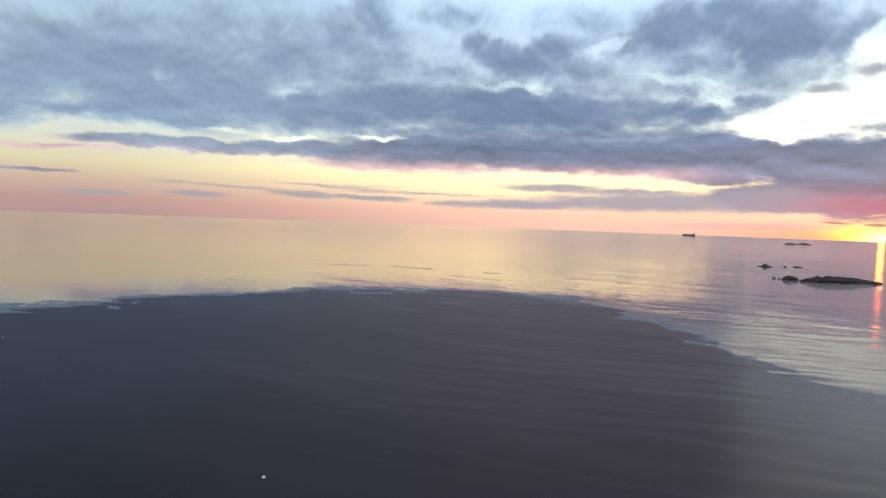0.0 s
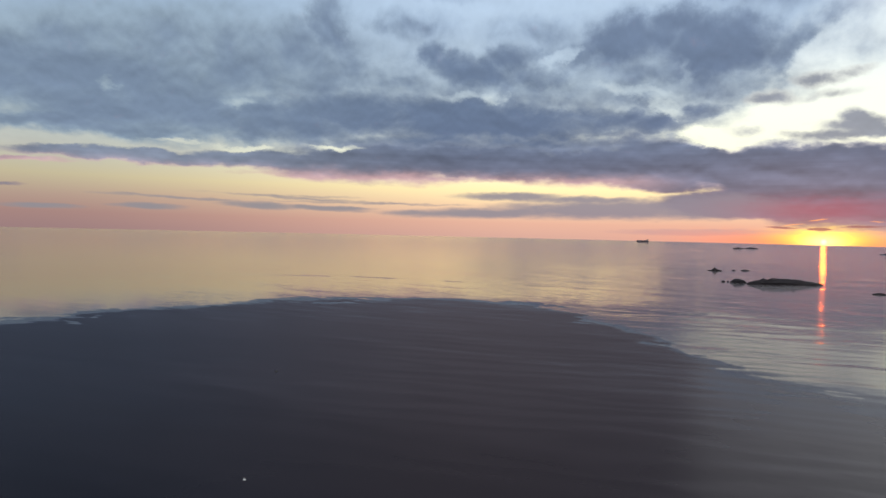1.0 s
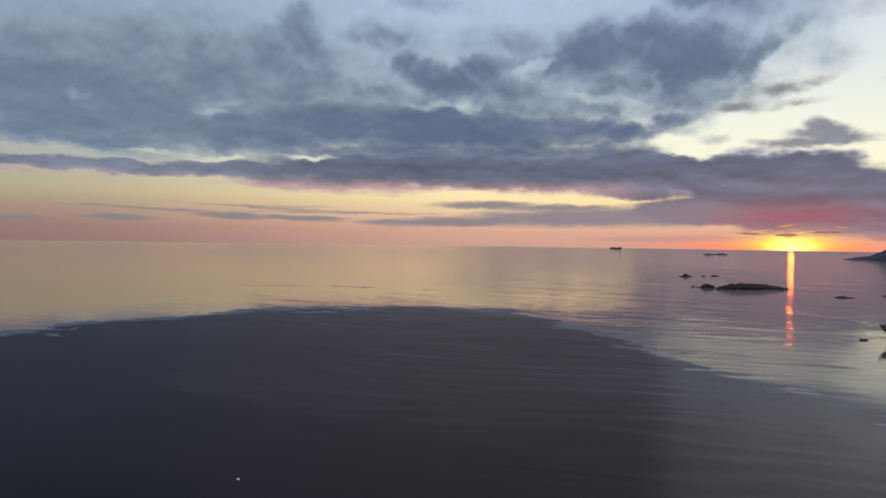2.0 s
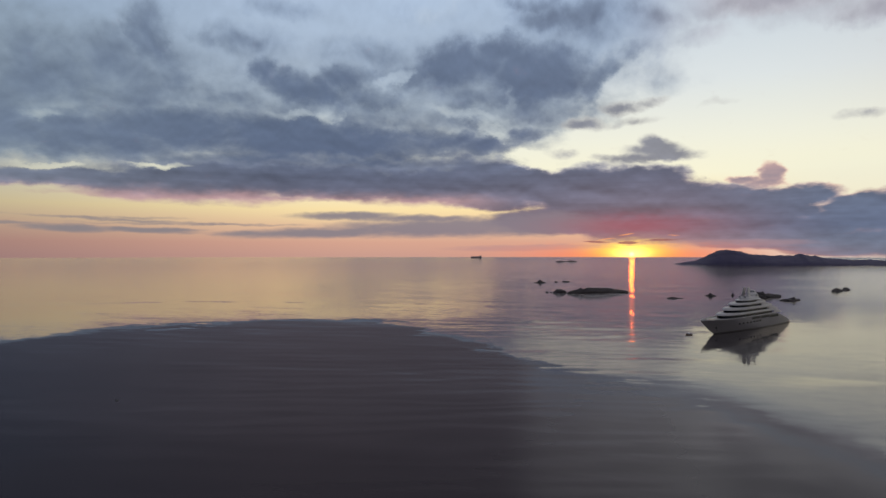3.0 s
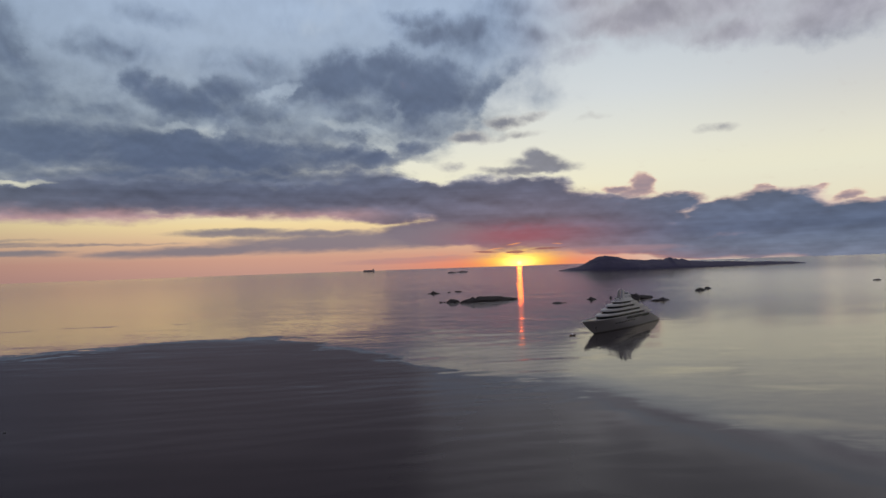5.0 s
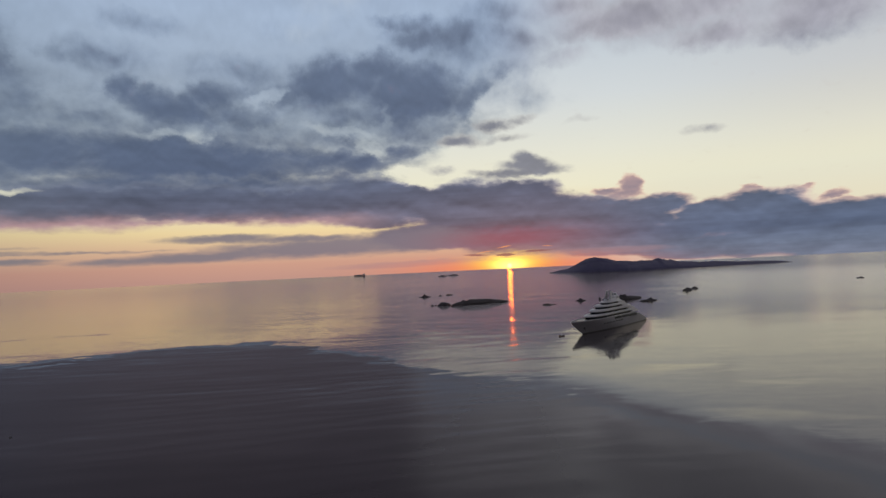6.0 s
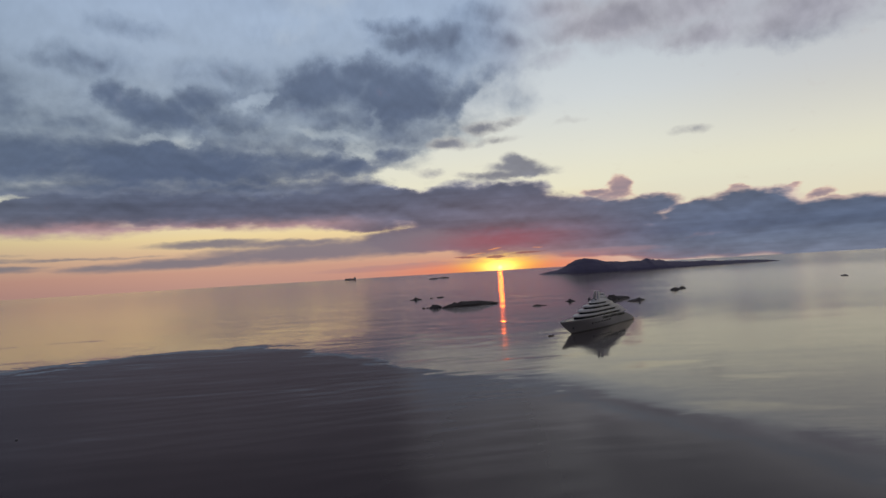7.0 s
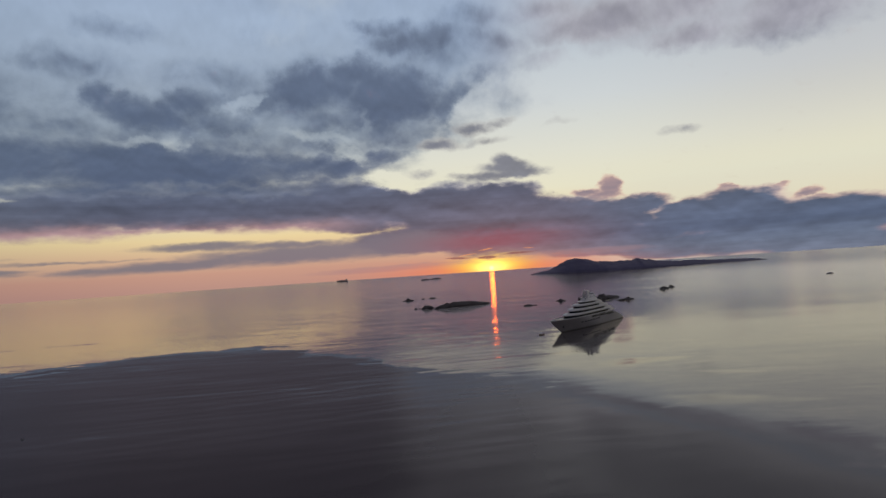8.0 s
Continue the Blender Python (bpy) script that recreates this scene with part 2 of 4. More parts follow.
clear = g.ramp(up, 30.0, [
    (0.0, tone(192, 146, 132)), (1.3, tone(204, 154, 134)), (2.6, tone(220, 178, 146)), (4.2, tone(240, 212, 160)), (7.0, tone(236, 228, 200)),
    (10.0, tone(228, 224, 208)), (14.5, tone(211, 213, 213)), (20.0, tone(192, 199, 208)), (29.0, tone(162, 176, 198))])
# the clear band dulls away from the sun, and a thin haze greys it on the other side
clear = g.mix(g.step(bearing, -20.0, -66.0), clear, (0.46, 0.5, 0.62, 1), "MULTIPLY")
clear = g.mix(g.math("MULTIPLY", g.step(bearing, 8.0, 30.0), g.step(up, 5.0, 14.0)), clear, (0.91, 0.88, 0.88, 1), "MULTIPLY")
clear = g.mix(g.math("MULTIPLY", g.step(bearing, 3.0, 16.0), g.math("MULTIPLY", g.step(up, 9.0, 6.0), 0.7)), clear, tone(226, 221, 202))
# lit from behind and below: tops paler than the bases, with mottling at two scales
model = g.math("MULTIPLY_ADD", g.math("SUBTRACT", shadow, billow), 0.75, g.math("MULTIPLY_ADD", fine, 0.16, 0.92))


def shaded(colour, how=1.0):
    return g.mix(how, colour, model, "MULTIPLY")


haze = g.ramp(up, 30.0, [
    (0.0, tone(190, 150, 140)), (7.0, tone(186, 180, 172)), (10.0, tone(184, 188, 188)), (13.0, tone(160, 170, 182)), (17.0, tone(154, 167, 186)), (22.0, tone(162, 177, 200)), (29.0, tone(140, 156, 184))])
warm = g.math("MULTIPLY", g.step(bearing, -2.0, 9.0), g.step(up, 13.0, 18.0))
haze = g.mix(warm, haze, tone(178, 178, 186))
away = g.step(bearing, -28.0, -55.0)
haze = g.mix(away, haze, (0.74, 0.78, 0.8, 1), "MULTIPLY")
thin = g.mix(warm, g.ramp(up, 30.0, [(0.0, tone(150, 135, 140)), (9.0, tone(140, 144, 152)), (13.0, tone(140, 150, 164)), (20.0, tone(138, 152, 175)), (29.0, tone(118, 134, 162))]), tone(176, 173, 181))
thick = g.mix(warm, g.ramp(up, 30.0, [(0.0, tone(92, 96, 116)), (9.0, tone(86, 97, 121)), (13.0, tone(91, 103, 126)), (18.0, tone(99, 111, 134)), (23.0, tone(98, 106, 126)), (29.5, tone(80, 82, 98))]), tone(152, 149, 160))
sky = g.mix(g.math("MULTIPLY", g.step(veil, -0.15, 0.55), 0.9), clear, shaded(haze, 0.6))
thick = g.mix(g.math("MULTIPLY", away, 0.6), thick, tone(112, 124, 142))
thin = g.mix(away, thin, tone(126, 138, 152))
deck_cloud = shaded(g.mix(g.step(deck, 0.15, 1.0), thin, thick))
sky = g.mix(g.step(deck, -0.28, 0.65), sky, deck_cloud)
puff_cloud = shaded(g.mix(g.step(puffs, 0.2, 0.8), tone(176, 172, 170), tone(120, 122, 134)))
sky = g.mix(g.math("MULTIPLY", g.step(puffs, -0.1, 0.75), 0.95), sky, puff_cloud)
blush = g.math("MULTIPLY_ADD", g.math("SUBTRACT", shadow, billow), 1.6, 0.45, clamp=True)
lit_cloud = g.mix(g.step(lit_puffs, 0.1, 0.7), tone(226, 188, 170), g.mix(blush, tone(124, 120, 134), tone(190, 156, 154)))
sky = g.mix(g.step(lit_puffs, -0.05, 0.5), sky, lit_cloud)

# overhead, out of view, an even cloud sheet is added, toned to set the near water's reflections; it ends along a line
# towards the sun, and past that line there is pale open sky
sheet = g.mix(g.step(bearing, -26.0, -58.0), tone(144, 135, 146), tone(112, 118, 138))
sheet = g.mix(g.math("MULTIPLY_ADD", g.step(g.math("MULTIPLY_ADD", wx, 1.2, bearing), -9.4, -8.2), 0.5, g.math("MULTIPLY", g.step(bearing, -8.0, 6.0), 0.5)), sheet, g.mix(g.step(bearing, 6.0, 18.0), g.mix(g.step(billow, 0.36, 0.6), tone(240, 237, 239), tone(204, 200, 205)), tone(198, 195, 199)))
sky = g.mix(g.step(up, 23.5, 27.0), sky, shaded(sheet, 0.8))

# the low bank: mauve layers before the sun, slate blue away from it
layer = g.noise(g.xyz(g.math("MULTIPLY", bearing, 0.045), g.math("MULTIPLY", up, 0.85), 4.4), 1.0, 4.0, 0.55, 0.2)
low_thick = g.mix(g.step(bearing, 3.0, 16.0), g.ramp(up, 30.0, [(0.0, tone(140, 118, 126)), (2.6, tone(112, 103, 120)), (4.5, tone(96, 95, 113)), (7.0, tone(88, 93, 113)), (9.0, tone(92, 101, 122))]), g.ramp(up, 30.0, [(0.0, tone(116, 122, 140)), (1.2, tone(102, 112, 132)), (2.5, tone(86, 98, 122)), (5.0, tone(92, 102, 124)), (7.0, tone(104, 110, 128))]))
low_thin = g.ramp(up, 30.0, [(0.0, tone(160, 130, 132)), (3.0, tone(116, 103, 118)), (4.2, tone(132, 114, 126)), (5.2, tone(156, 138, 144)), (9.0, tone(160, 162, 168))])
low_thin = g.mix(g.math("MULTIPLY", g.step(bearing, -9.0, -15.0), g.step(up, 5.0, 6.5)), low_thin, tone(104, 110, 128))
low_thin = g.mix(g.math("MULTIPLY", g.step(bearing, 9.0, 15.0), g.step(up, 2.8, 4.0)), low_thin, tone(204, 176, 168))
low_thick = g.mix(g.math("MULTIPLY", away, 0.85), low_thick, tone(112, 118, 134))
low_cloud = g.mix(g.step(bank, 0.12, 0.62), low_thin, low_thick)
low_cloud = g.mix(1.0, low_cloud, g.math("MULTIPLY_ADD", g.math("SUBTRACT", layer, 0.5), 0.95, 1.0), "MULTIPLY")
# its underside glows pink away from the sun
fringe = g.math("EXPONENT", g.math("MULTIPLY", g.math("POWER", g.math("DIVIDE", g.math("SUBTRACT", tall, 4.85), 0.6), 2.0), -1.0))
low_cloud = g.mix(g.math("MULTIPLY", fringe, g.math("MULTIPLY", g.step(bearing, -8.0, -18.0), 0.75)), low_cloud, tone(186, 146, 146))
sky = g.mix(g.step(bank, g.math("MULTIPLY_ADD", g.step(bearing, -9.0, -18.0), -0.14, -0.1), g.math("MULTIPLY_ADD", g.step(bearing, -9.0, -18.0), 0.15, 0.42)), sky, g.mix(1.0, shaded(low_cloud, 0.5), g.math("MULTIPLY_ADD", g.math("SUBTRACT", lump_over, lump_noise), 0.9, 1.0), "MULTIPLY"))
streak_cloud = g.mix(g.step(bearing, -14.0, -45.0), tone(122, 115, 127), tone(126, 119, 124))
sky = g.mix(g.math("MULTIPLY", g.step(streaks, -0.2, 0.85), 0.92), sky, streak_cloud)
sky = g.mix(g.math("MULTIPLY", g.step(bars, -0.05, 0.5), 0.5), sky, tone(158, 128, 134))

torn = g.math("MULTIPLY_ADD", g.math("SUBTRACT", fine, 0.5), g.math("MULTIPLY", g.step(up, 0.2, 1.2), 0.9), up)


def halo(wide, high, at=0.4):
    """A soft glow round the sun, in degrees."""
    a = g.math("POWER", g.math("DIVIDE", bearing, wide), 2.0)
    b = g.math("POWER", g.math("DIVIDE", g.math("SUBTRACT", torn, at), high), 2.0)
    return g.math("EXPONENT", g.math("MULTIPLY", g.math("ADD", a, b), -1.0))


# fire under the bank, reddened cloud over it
ember = g.math("MULTIPLY", halo(6.0, 1.0, 2.7), g.step(bank, 0.0, 0.4))
sky = g.mix(g.math("MULTIPLY", ember, 0.5), sky, rgb(150, 66, 84))
sky = g.mix(g.math("MULTIPLY", halo(3.4, 0.7, 0.5), 0.85), sky, clear)
sky = g.mix(g.math("MULTIPLY", halo(9.0, 0.7, 0.2), 0.72), sky, rgb(238, 112, 66))
sky = g.mix(halo(2.9, 0.68, 0.55), sky, rgb(255, 212, 70))
sky = g.mix(1.0, sky, g.vmath("SCALE", (1.0, 0.72, 0.22), scale=g.math("MULTIPLY", halo(1.4, 0.6, 0.3), 1.15)), "ADD")
# a dark sliver of cloud before the glow, and lit wisps over it
wisp = g.math("MULTIPLY_ADD", g.math("SUBTRACT", fine, 0.5), 0.5, g.math("MAXIMUM", heap([(-0.3, 1.22, 0.8, 0.13, 0, 0.9), (2.6, 1.5, 1.6, 0.09, 3, 0.6), (-2.9, 1.35, 1.3, 0.1, -4, 0.6)], 1.2), 0.0))
sky = g.mix(g.math("MULTIPLY", g.step(wisp, 0.05, 0.6), 0.85), sky, rgb(122, 78, 84))
flare = g.math("MULTIPLY_ADD", g.math("SUBTRACT", fine, 0.5), 0.4, g.math("MAXIMUM", heap([(-0.4, 1.95, 0.8, 0.06, 5, 0.8), (-2.2, 1.55, 0.7, 0.05, 8, 0.7), (3.4, 1.85, 0.5, 0.05, 2, 0.6)], 1.2), 0.0))
sky = g.mix(g.math("MULTIPLY", g.step(flare, 0.05, 0.9), 0.6), sky, rgb(250, 158, 84))
disc = g.math("SUBTRACT", 1.0, g.step(g.vmath("LENGTH", g.xyz(bearing, g.math("SUBTRACT", up, 0.25))), 0.05, 0.3))
sky = g.mix(1.0, sky, g.vmath("SCALE", (1.0, 0.66, 0.1), scale=g.math("MULTIPLY", disc, 2.4)), "ADD")

air = g.node("ShaderNodeTexSky", sky_type="NISHITA", sun_disc=False)
air.sun_elevation, air.sun_rotation = radians(1.0), 0.0
both = g.mix(1.0, sky, g.vmath("SCALE", air.outputs[0], scale=0.002), "ADD")
lit = g.node("ShaderNodeBackground")
g.put(lit.inputs[0], both)
g.put(g.node("ShaderNodeOutputWorld").inputs[0], lit.outputs[0])

sun = new("sun", bpy.data.lights.new("sun", "SUN"))
sun.data.energy, sun.data.angle, sun.data.color = 0.0024, radians(0.44), (1.0, 0.135, 0.006)
sun.matrix_world = look((0, 4000, 4000 * math.tan(radians(2.0))), (0, 0, 0))

# ---------------------------------------------------------------- materials


def material(name):
    m = bpy.data.materials.new(name)
    m.use_nodes = True
    k = Graph(m.node_tree)
    return m, k, m.node_tree.nodes["Principled BSDF"]


def sea_material():
    m, k, p = material("sea_water")
    here = k.node("ShaderNodeNewGeometry").outputs["Position"]
    x, y, z = k.split(here)
    out = k.vmath("LENGTH", k.xyz(x, y))
    side = k.math("DIVIDE", x, k.math("MAXIMUM", out, 1.0))
    # near water ruffled by light air, with a drawn edge against the smooth water beyond: bearing in degrees, distance
    stray = k.vmath("SUBTRACT", k.noise(k.xyz(k.math("MULTIPLY", x, 0.6), y, 9), 0.02, 5.0, 0.65, 0.3, 1), (0.5, 0.5, 0.5))
    ex, ey, ez = k.split(k.vmath("ADD", k.xyz(x, y), k.vmath("SCALE", stray, scale=k.math("MULTIPLY_ADD", k.step(side, 0.0, 0.2), -85.0, 130.0))))
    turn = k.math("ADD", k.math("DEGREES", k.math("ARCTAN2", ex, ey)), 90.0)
    brink = k.ramp(turn, 180.0, [(b + 90.0, (r / 1000.0, r / 1000.0, r / 1000.0, 1.0)) for b, r in
                                 ((-90, 450), (-63, 521), (-51, 571), (-40, 645), (-30, 650), (-20, 622), (-17.8, 520), (-14, 490), (-11, 458), (-9.5, 405), (-7.8, 372), (-2, 364), (6.5, 314), (12, 270), (18, 238), (26, 208), (33, 188), (60, 130))])
    inward = k.math("SUBTRACT", k.math("MULTIPLY", brink, 1000.0), k.vmath("LENGTH", k.xyz(ex, ey)))
    fade = k.math("MULTIPLY_ADD", k.step(turn, 69.0, 73.0), k.math("MULTIPLY_ADD", k.step(turn, 79.0, 83.0), -4.0, 4.0), 15.0)
    fade = k.math("MULTIPLY_ADD", k.step(turn, 88.0, 98.0), 50.0, fade)
    near = k.step(k.math("DIVIDE", inward, fade), -1.0, 1.0)
    # slits of smooth water along that edge
    slit = k.step(k.noise(k.xyz(k.math("MULTIPLY", x, 0.5), y, 6), 0.045, 3.0, 0.55, 0.4), 0.58, 0.66)
    near = k.math("MULTIPLY", near, k.math("MULTIPLY_ADD", k.math("MULTIPLY", slit, k.step(inward, 60.0, 5.0)), -1.0, 1.0))
    # long low ripples, crest lines across the line to the sun
    a = k.noise(k.xyz(k.math("MULTIPLY", x, 0.17), y, 0), 0.05, 3.0, 0.55, 0.5, 1)
    b = k.noise(k.xyz(k.math("MULTIPLY", x, 0.35), y, 7), 0.2, 3.0, 0.6, 0.3, 1)
    c = k.noise(k.xyz(k.math("MULTIPLY", x, 0.45), y, 2), 0.6, 2.0, 0.5, 0.2, 1)
    b = k.vmath("ADD", b, k.vmath("SCALE", k.vmath("SUBTRACT", c, (0.5, 0.5, 0.5)), scale=0.7))
    # wide slicks and ruffled patches; the open water away from the sun lies stiller
    patch = k.noise(k.xyz(k.math("MULTIPLY", x, 0.4), y, 3), 0.006, 4.0, 0.6, 0.8)
    ruffled = k.step(patch, 0.35, 0.65)
    live = k.math("MAXIMUM", near, k.math("MULTIPLY_ADD", k.step(side, -0.36, -0.12), 0.5, 0.5))
    chop = k.math("MULTIPLY", k.math("MULTIPLY", k.step(side, -0.42, -0.12), k.step(side, 0.13, 0.02)), k.step(out, 1100.0, 600.0))
    live = k.math("MULTIPLY", live, k.math("MULTIPLY_ADD", k.step(side, 0.06, 0.2), -0.35, 1.0))
    live = k.math("MULTIPLY_ADD", chop, 0.4, live)
    long_wave = k.math("MULTIPLY_ADD", ruffled, 0.05, k.math("MULTIPLY_ADD", k.math("MAXIMUM", k.math("MULTIPLY", near, 0.9), k.math("MULTIPLY", chop, 0.5)), 0.05, 0.014))
    short_wave = k.math("MULTIPLY", k.math("MULTIPLY_ADD", ruffled, 0.05, 0.03), k.math("MULTIPLY_ADD", k.math("MAXIMUM", near, chop), -0.5, 1.0))
    slope = k.vmath("ADD", k.vmath("SCALE", k.vmath("SUBTRACT", a, (0.5, 0.5, 0.5)), scale=long_wave),
                    k.vmath("SCALE", k.vmath("SUBTRACT", b, (0.5, 0.5, 0.5)), scale=short_wave))
    swell = k.node("ShaderNodeTexWave", wave_type="BANDS", bands_direction="Y", wave_profile="SIN")
    k.put(swell.inputs["Vector"], k.xyz(k.math("MULTIPLY", x, 0.3), k.math("MULTIPLY_ADD", x, -0.3, y), 0.0))
    swell.inputs["Scale"].default_value, swell.inputs["Distortion"].default_value = 0.019, 9.0
    swell.inputs["Detail"].default_value, swell.inputs["Detail Scale"].default_value, swell.inputs["Detail Roughness"].default_value = 3.0, 1.6, 0.55
    height = k.math("MULTIPLY", k.math("MAXIMUM", k.math("MULTIPLY", near, k.math("MULTIPLY_ADD", k.step(out, 230.0, 420.0), -0.5, 1.3)), k.math("MULTIPLY", chop, k.math("MULTIPLY", k.step(out, 950.0, 450.0), 1.25))), k.math("MULTIPLY_ADD", ruffled, 0.024, 0.012))
    crest = k.math("MULTIPLY", k.math("SUBTRACT", swell.outputs["Fac"], 0.5), k.math("MULTIPLY", height, k.step(out, 60.0, 240.0)))
    slope = k.vmath("ADD", slope, k.xyz(k.math("MULTIPLY", crest, -0.3), crest, 0.0))
    sx, sy, sz = k.split(k.vmath("MULTIPLY", k.vmath("SCALE", slope, scale=live), (0.4, 1.0, 1.0)))
    # of the small waves mostly the faces that lean back this way are seen
    lean = k.math("MULTIPLY_ADD", k.math("MULTIPLY", k.step(out, 700.0, 1350.0), k.math("MULTIPLY", k.step(side, 0.1, -0.05), k.step(out, 3200.0, 1800.0))), -0.004, k.math("MULTIPLY_ADD", k.math("MULTIPLY", near, k.math("MULTIPLY_ADD", k.step(k.math("ADD", k.math("DEGREES", k.math("ARCTAN2", x, y)), 90.0), 79.0, 84.0), k.math("MULTIPLY_ADD", k.step(turn, 98.0, 125.0), -0.3, -0.32), k.math("MULTIPLY_ADD", k.step(out, 190.0, 420.0), 0.33, k.math("MULTIPLY_ADD", k.step(out, 320.0, 140.0), 0.7, 1.0)))), -0.145, k.math("MULTIPLY_ADD", k.step(out, 1500.0, 450.0), 0.01, k.math("MULTIPLY", k.step(out, 950.0, 330.0), k.math("MULTIPLY", k.step(side, -0.02, 0.12), -0.02)))))
    lean = k.math("MULTIPLY_ADD", k.math("SUBTRACT", patch, 0.5), k.math("MULTIPLY", k.math("MULTIPLY", k.step(side, 0.0, 0.15), k.step(out, 1500.0, 500.0)), k.math("SUBTRACT", 0.07, k.math("MULTIPLY", near, 0.04))), lean)
    # the smooth patch before the sun's track
    pool = k.math("MULTIPLY", k.math("MULTIPLY", k.step(side, -0.17, -0.08), k.step(side, 0.12, 0.0)), k.step(out, 545.0, 400.0))
    lean = k.math("MULTIPLY_ADD", k.math("MULTIPLY", pool, k.math("SUBTRACT", 1.0, near)), -0.02, lean)
    # pale slicks on the smooth water past the yacht
    slick = k.math("MULTIPLY", k.step(k.noise(k.xyz(k.math("MULTIPLY", x, 0.32), y, 11), 0.022, 2.0, 0.45, 0.3), 0.55, 0.66), k.math("MULTIPLY", k.step(side, 0.16, 0.25), k.math("MULTIPLY", k.step(out, 640.0, 480.0), k.math("SUBTRACT", 1.0, near))))
    lean = k.math("MULTIPLY_ADD", slick, 0.026, lean)
    face = k.vmath("SCALE", k.vmath("NORMALIZE", k.xyz(x, y)), scale=lean)
    # a current line drawn across the bay
    bend = k.math("MULTIPLY", k.math("POWER", k.math("MINIMUM", k.math("ADD", x, 500.0), 0.0), 2.0), -0.0018)
    off = k.math("SUBTRACT", y, k.math("ADD", k.math("MULTIPLY_ADD", x, 0.16, 846.0), bend))
    off = k.math("ADD", off, k.math("MULTIPLY", k.math("SUBTRACT", k.noise(k.xyz(x, y, 5), 0.02, 3.0), 0.5), 60.0))
    line = k.math("EXPONENT", k.math("MULTIPLY", k.math("POWER", k.math("DIVIDE", off, 12.0), 2.0), -1.0))
    line = k.math("MULTIPLY", line, k.math("MULTIPLY", k.step(x, -150.0, -280.0), k.step(k.noise(k.xyz(x, y, 8), 0.02, 2.0), 0.4, 0.6)))
    sy = k.math("MULTIPLY_ADD", line, -0.016, sy)
    n = k.vmath("NORMALIZE", k.vmath("ADD", k.vmath("ADD", k.node("ShaderNodeNewGeometry").outputs["Normal"], k.xyz(sx, sy, 0.0)), face))
    # finer ripples grow with the distance; a light breeze roughens the water towards the island
    far = k.math("POWER", k.step(out, 400.0, 3000.0), 0.8)
    edge = k.math("ADD", side, k.math("MULTIPLY", k.math("SUBTRACT", patch, 0.5), 0.25))
    breeze = k.math("MULTIPLY", k.step(edge, 0.12, 0.32), k.math("MULTIPLY", k.step(out, 500.0, 1400.0), k.step(out, 3200.0, 1900.0)))
    rough = k.math("ADD", k.math("MULTIPLY_ADD", k.math("MULTIPLY", far, k.step(side, 0.25, 0.0)), 0.03, k.math("MULTIPLY_ADD", k.math("MULTIPLY", chop, k.step(out, 720.0, 450.0)), 0.07, k.math("MULTIPLY_ADD", near, 0.06, k.math("MULTIPLY_ADD", k.math("MULTIPLY", k.step(side, 0.16, 0.3), k.math("MULTIPLY", k.step(out, 330.0, 520.0), k.math("MULTIPLY_ADD", slick, -0.7, 1.0))), 0.06, 0.06)))), k.math("MULTIPLY", breeze, 0.06))
    body = k.node("ShaderNodeBsdfDiffuse")
    # body tint shifts with bearing, standing in for the sky's tone in the water
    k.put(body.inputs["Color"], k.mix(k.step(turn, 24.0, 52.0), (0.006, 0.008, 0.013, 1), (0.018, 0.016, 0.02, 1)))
    k.put(body.inputs["Normal"], n)
    shine = k.node("ShaderNodeBsdfAnisotropic")
    # gloss tinted by zone and bearing as well, imitating mirrored sky colour
    k.put(shine.inputs["Color"], k.mix(near, k.mix(k.step(side, -0.1, 0.12), (0.95, 0.885, 0.87, 1), (0.935, 0.9, 0.88, 1)), k.mix(k.step(turn, 24.0, 52.0), (0.84, 0.85, 0.88, 1), (0.9, 0.875, 0.89, 1))))
    k.put(shine.inputs["Roughness"], rough)
    k.put(shine.inputs["Normal"], n)
    # a wide, rough gloss, strongest about the sun's track, added to imitate the red glow beside it
    scatter = k.node("ShaderNodeBsdfAnisotropic")
    k.put(scatter.inputs["Color"], (0.95, 0.88, 0.88, 1))
    scatter.inputs["Roughness"].default_value = 0.48
    k.put(scatter.inputs["Normal"], n)
    gloss = k.node("ShaderNodeMixShader")
    k.put(gloss.inputs[0], k.math("MULTIPLY_ADD", k.math("MULTIPLY", k.step(side, -0.25, -0.03), k.step(side, 0.13, 0.02)), 0.16, 0.02))
    k.put(gloss.inputs[1], shine.outputs[0])
    k.put(gloss.inputs[2], scatter.outputs[0])
    fresnel = k.node("ShaderNodeFresnel")
    fresnel.inputs["IOR"].default_value = 1.38
    k.put(fresnel.inputs["Normal"], n)
    both = k.node("ShaderNodeMixShader")
    k.put(both.inputs[0], fresnel.outputs[0])
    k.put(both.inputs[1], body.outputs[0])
    k.put(both.inputs[2], gloss.outputs[0])
    m.node_tree.nodes.remove(p)
    k.put(m.node_tree.nodes["Material Output"].inputs[0], both.outputs[0])
    return m


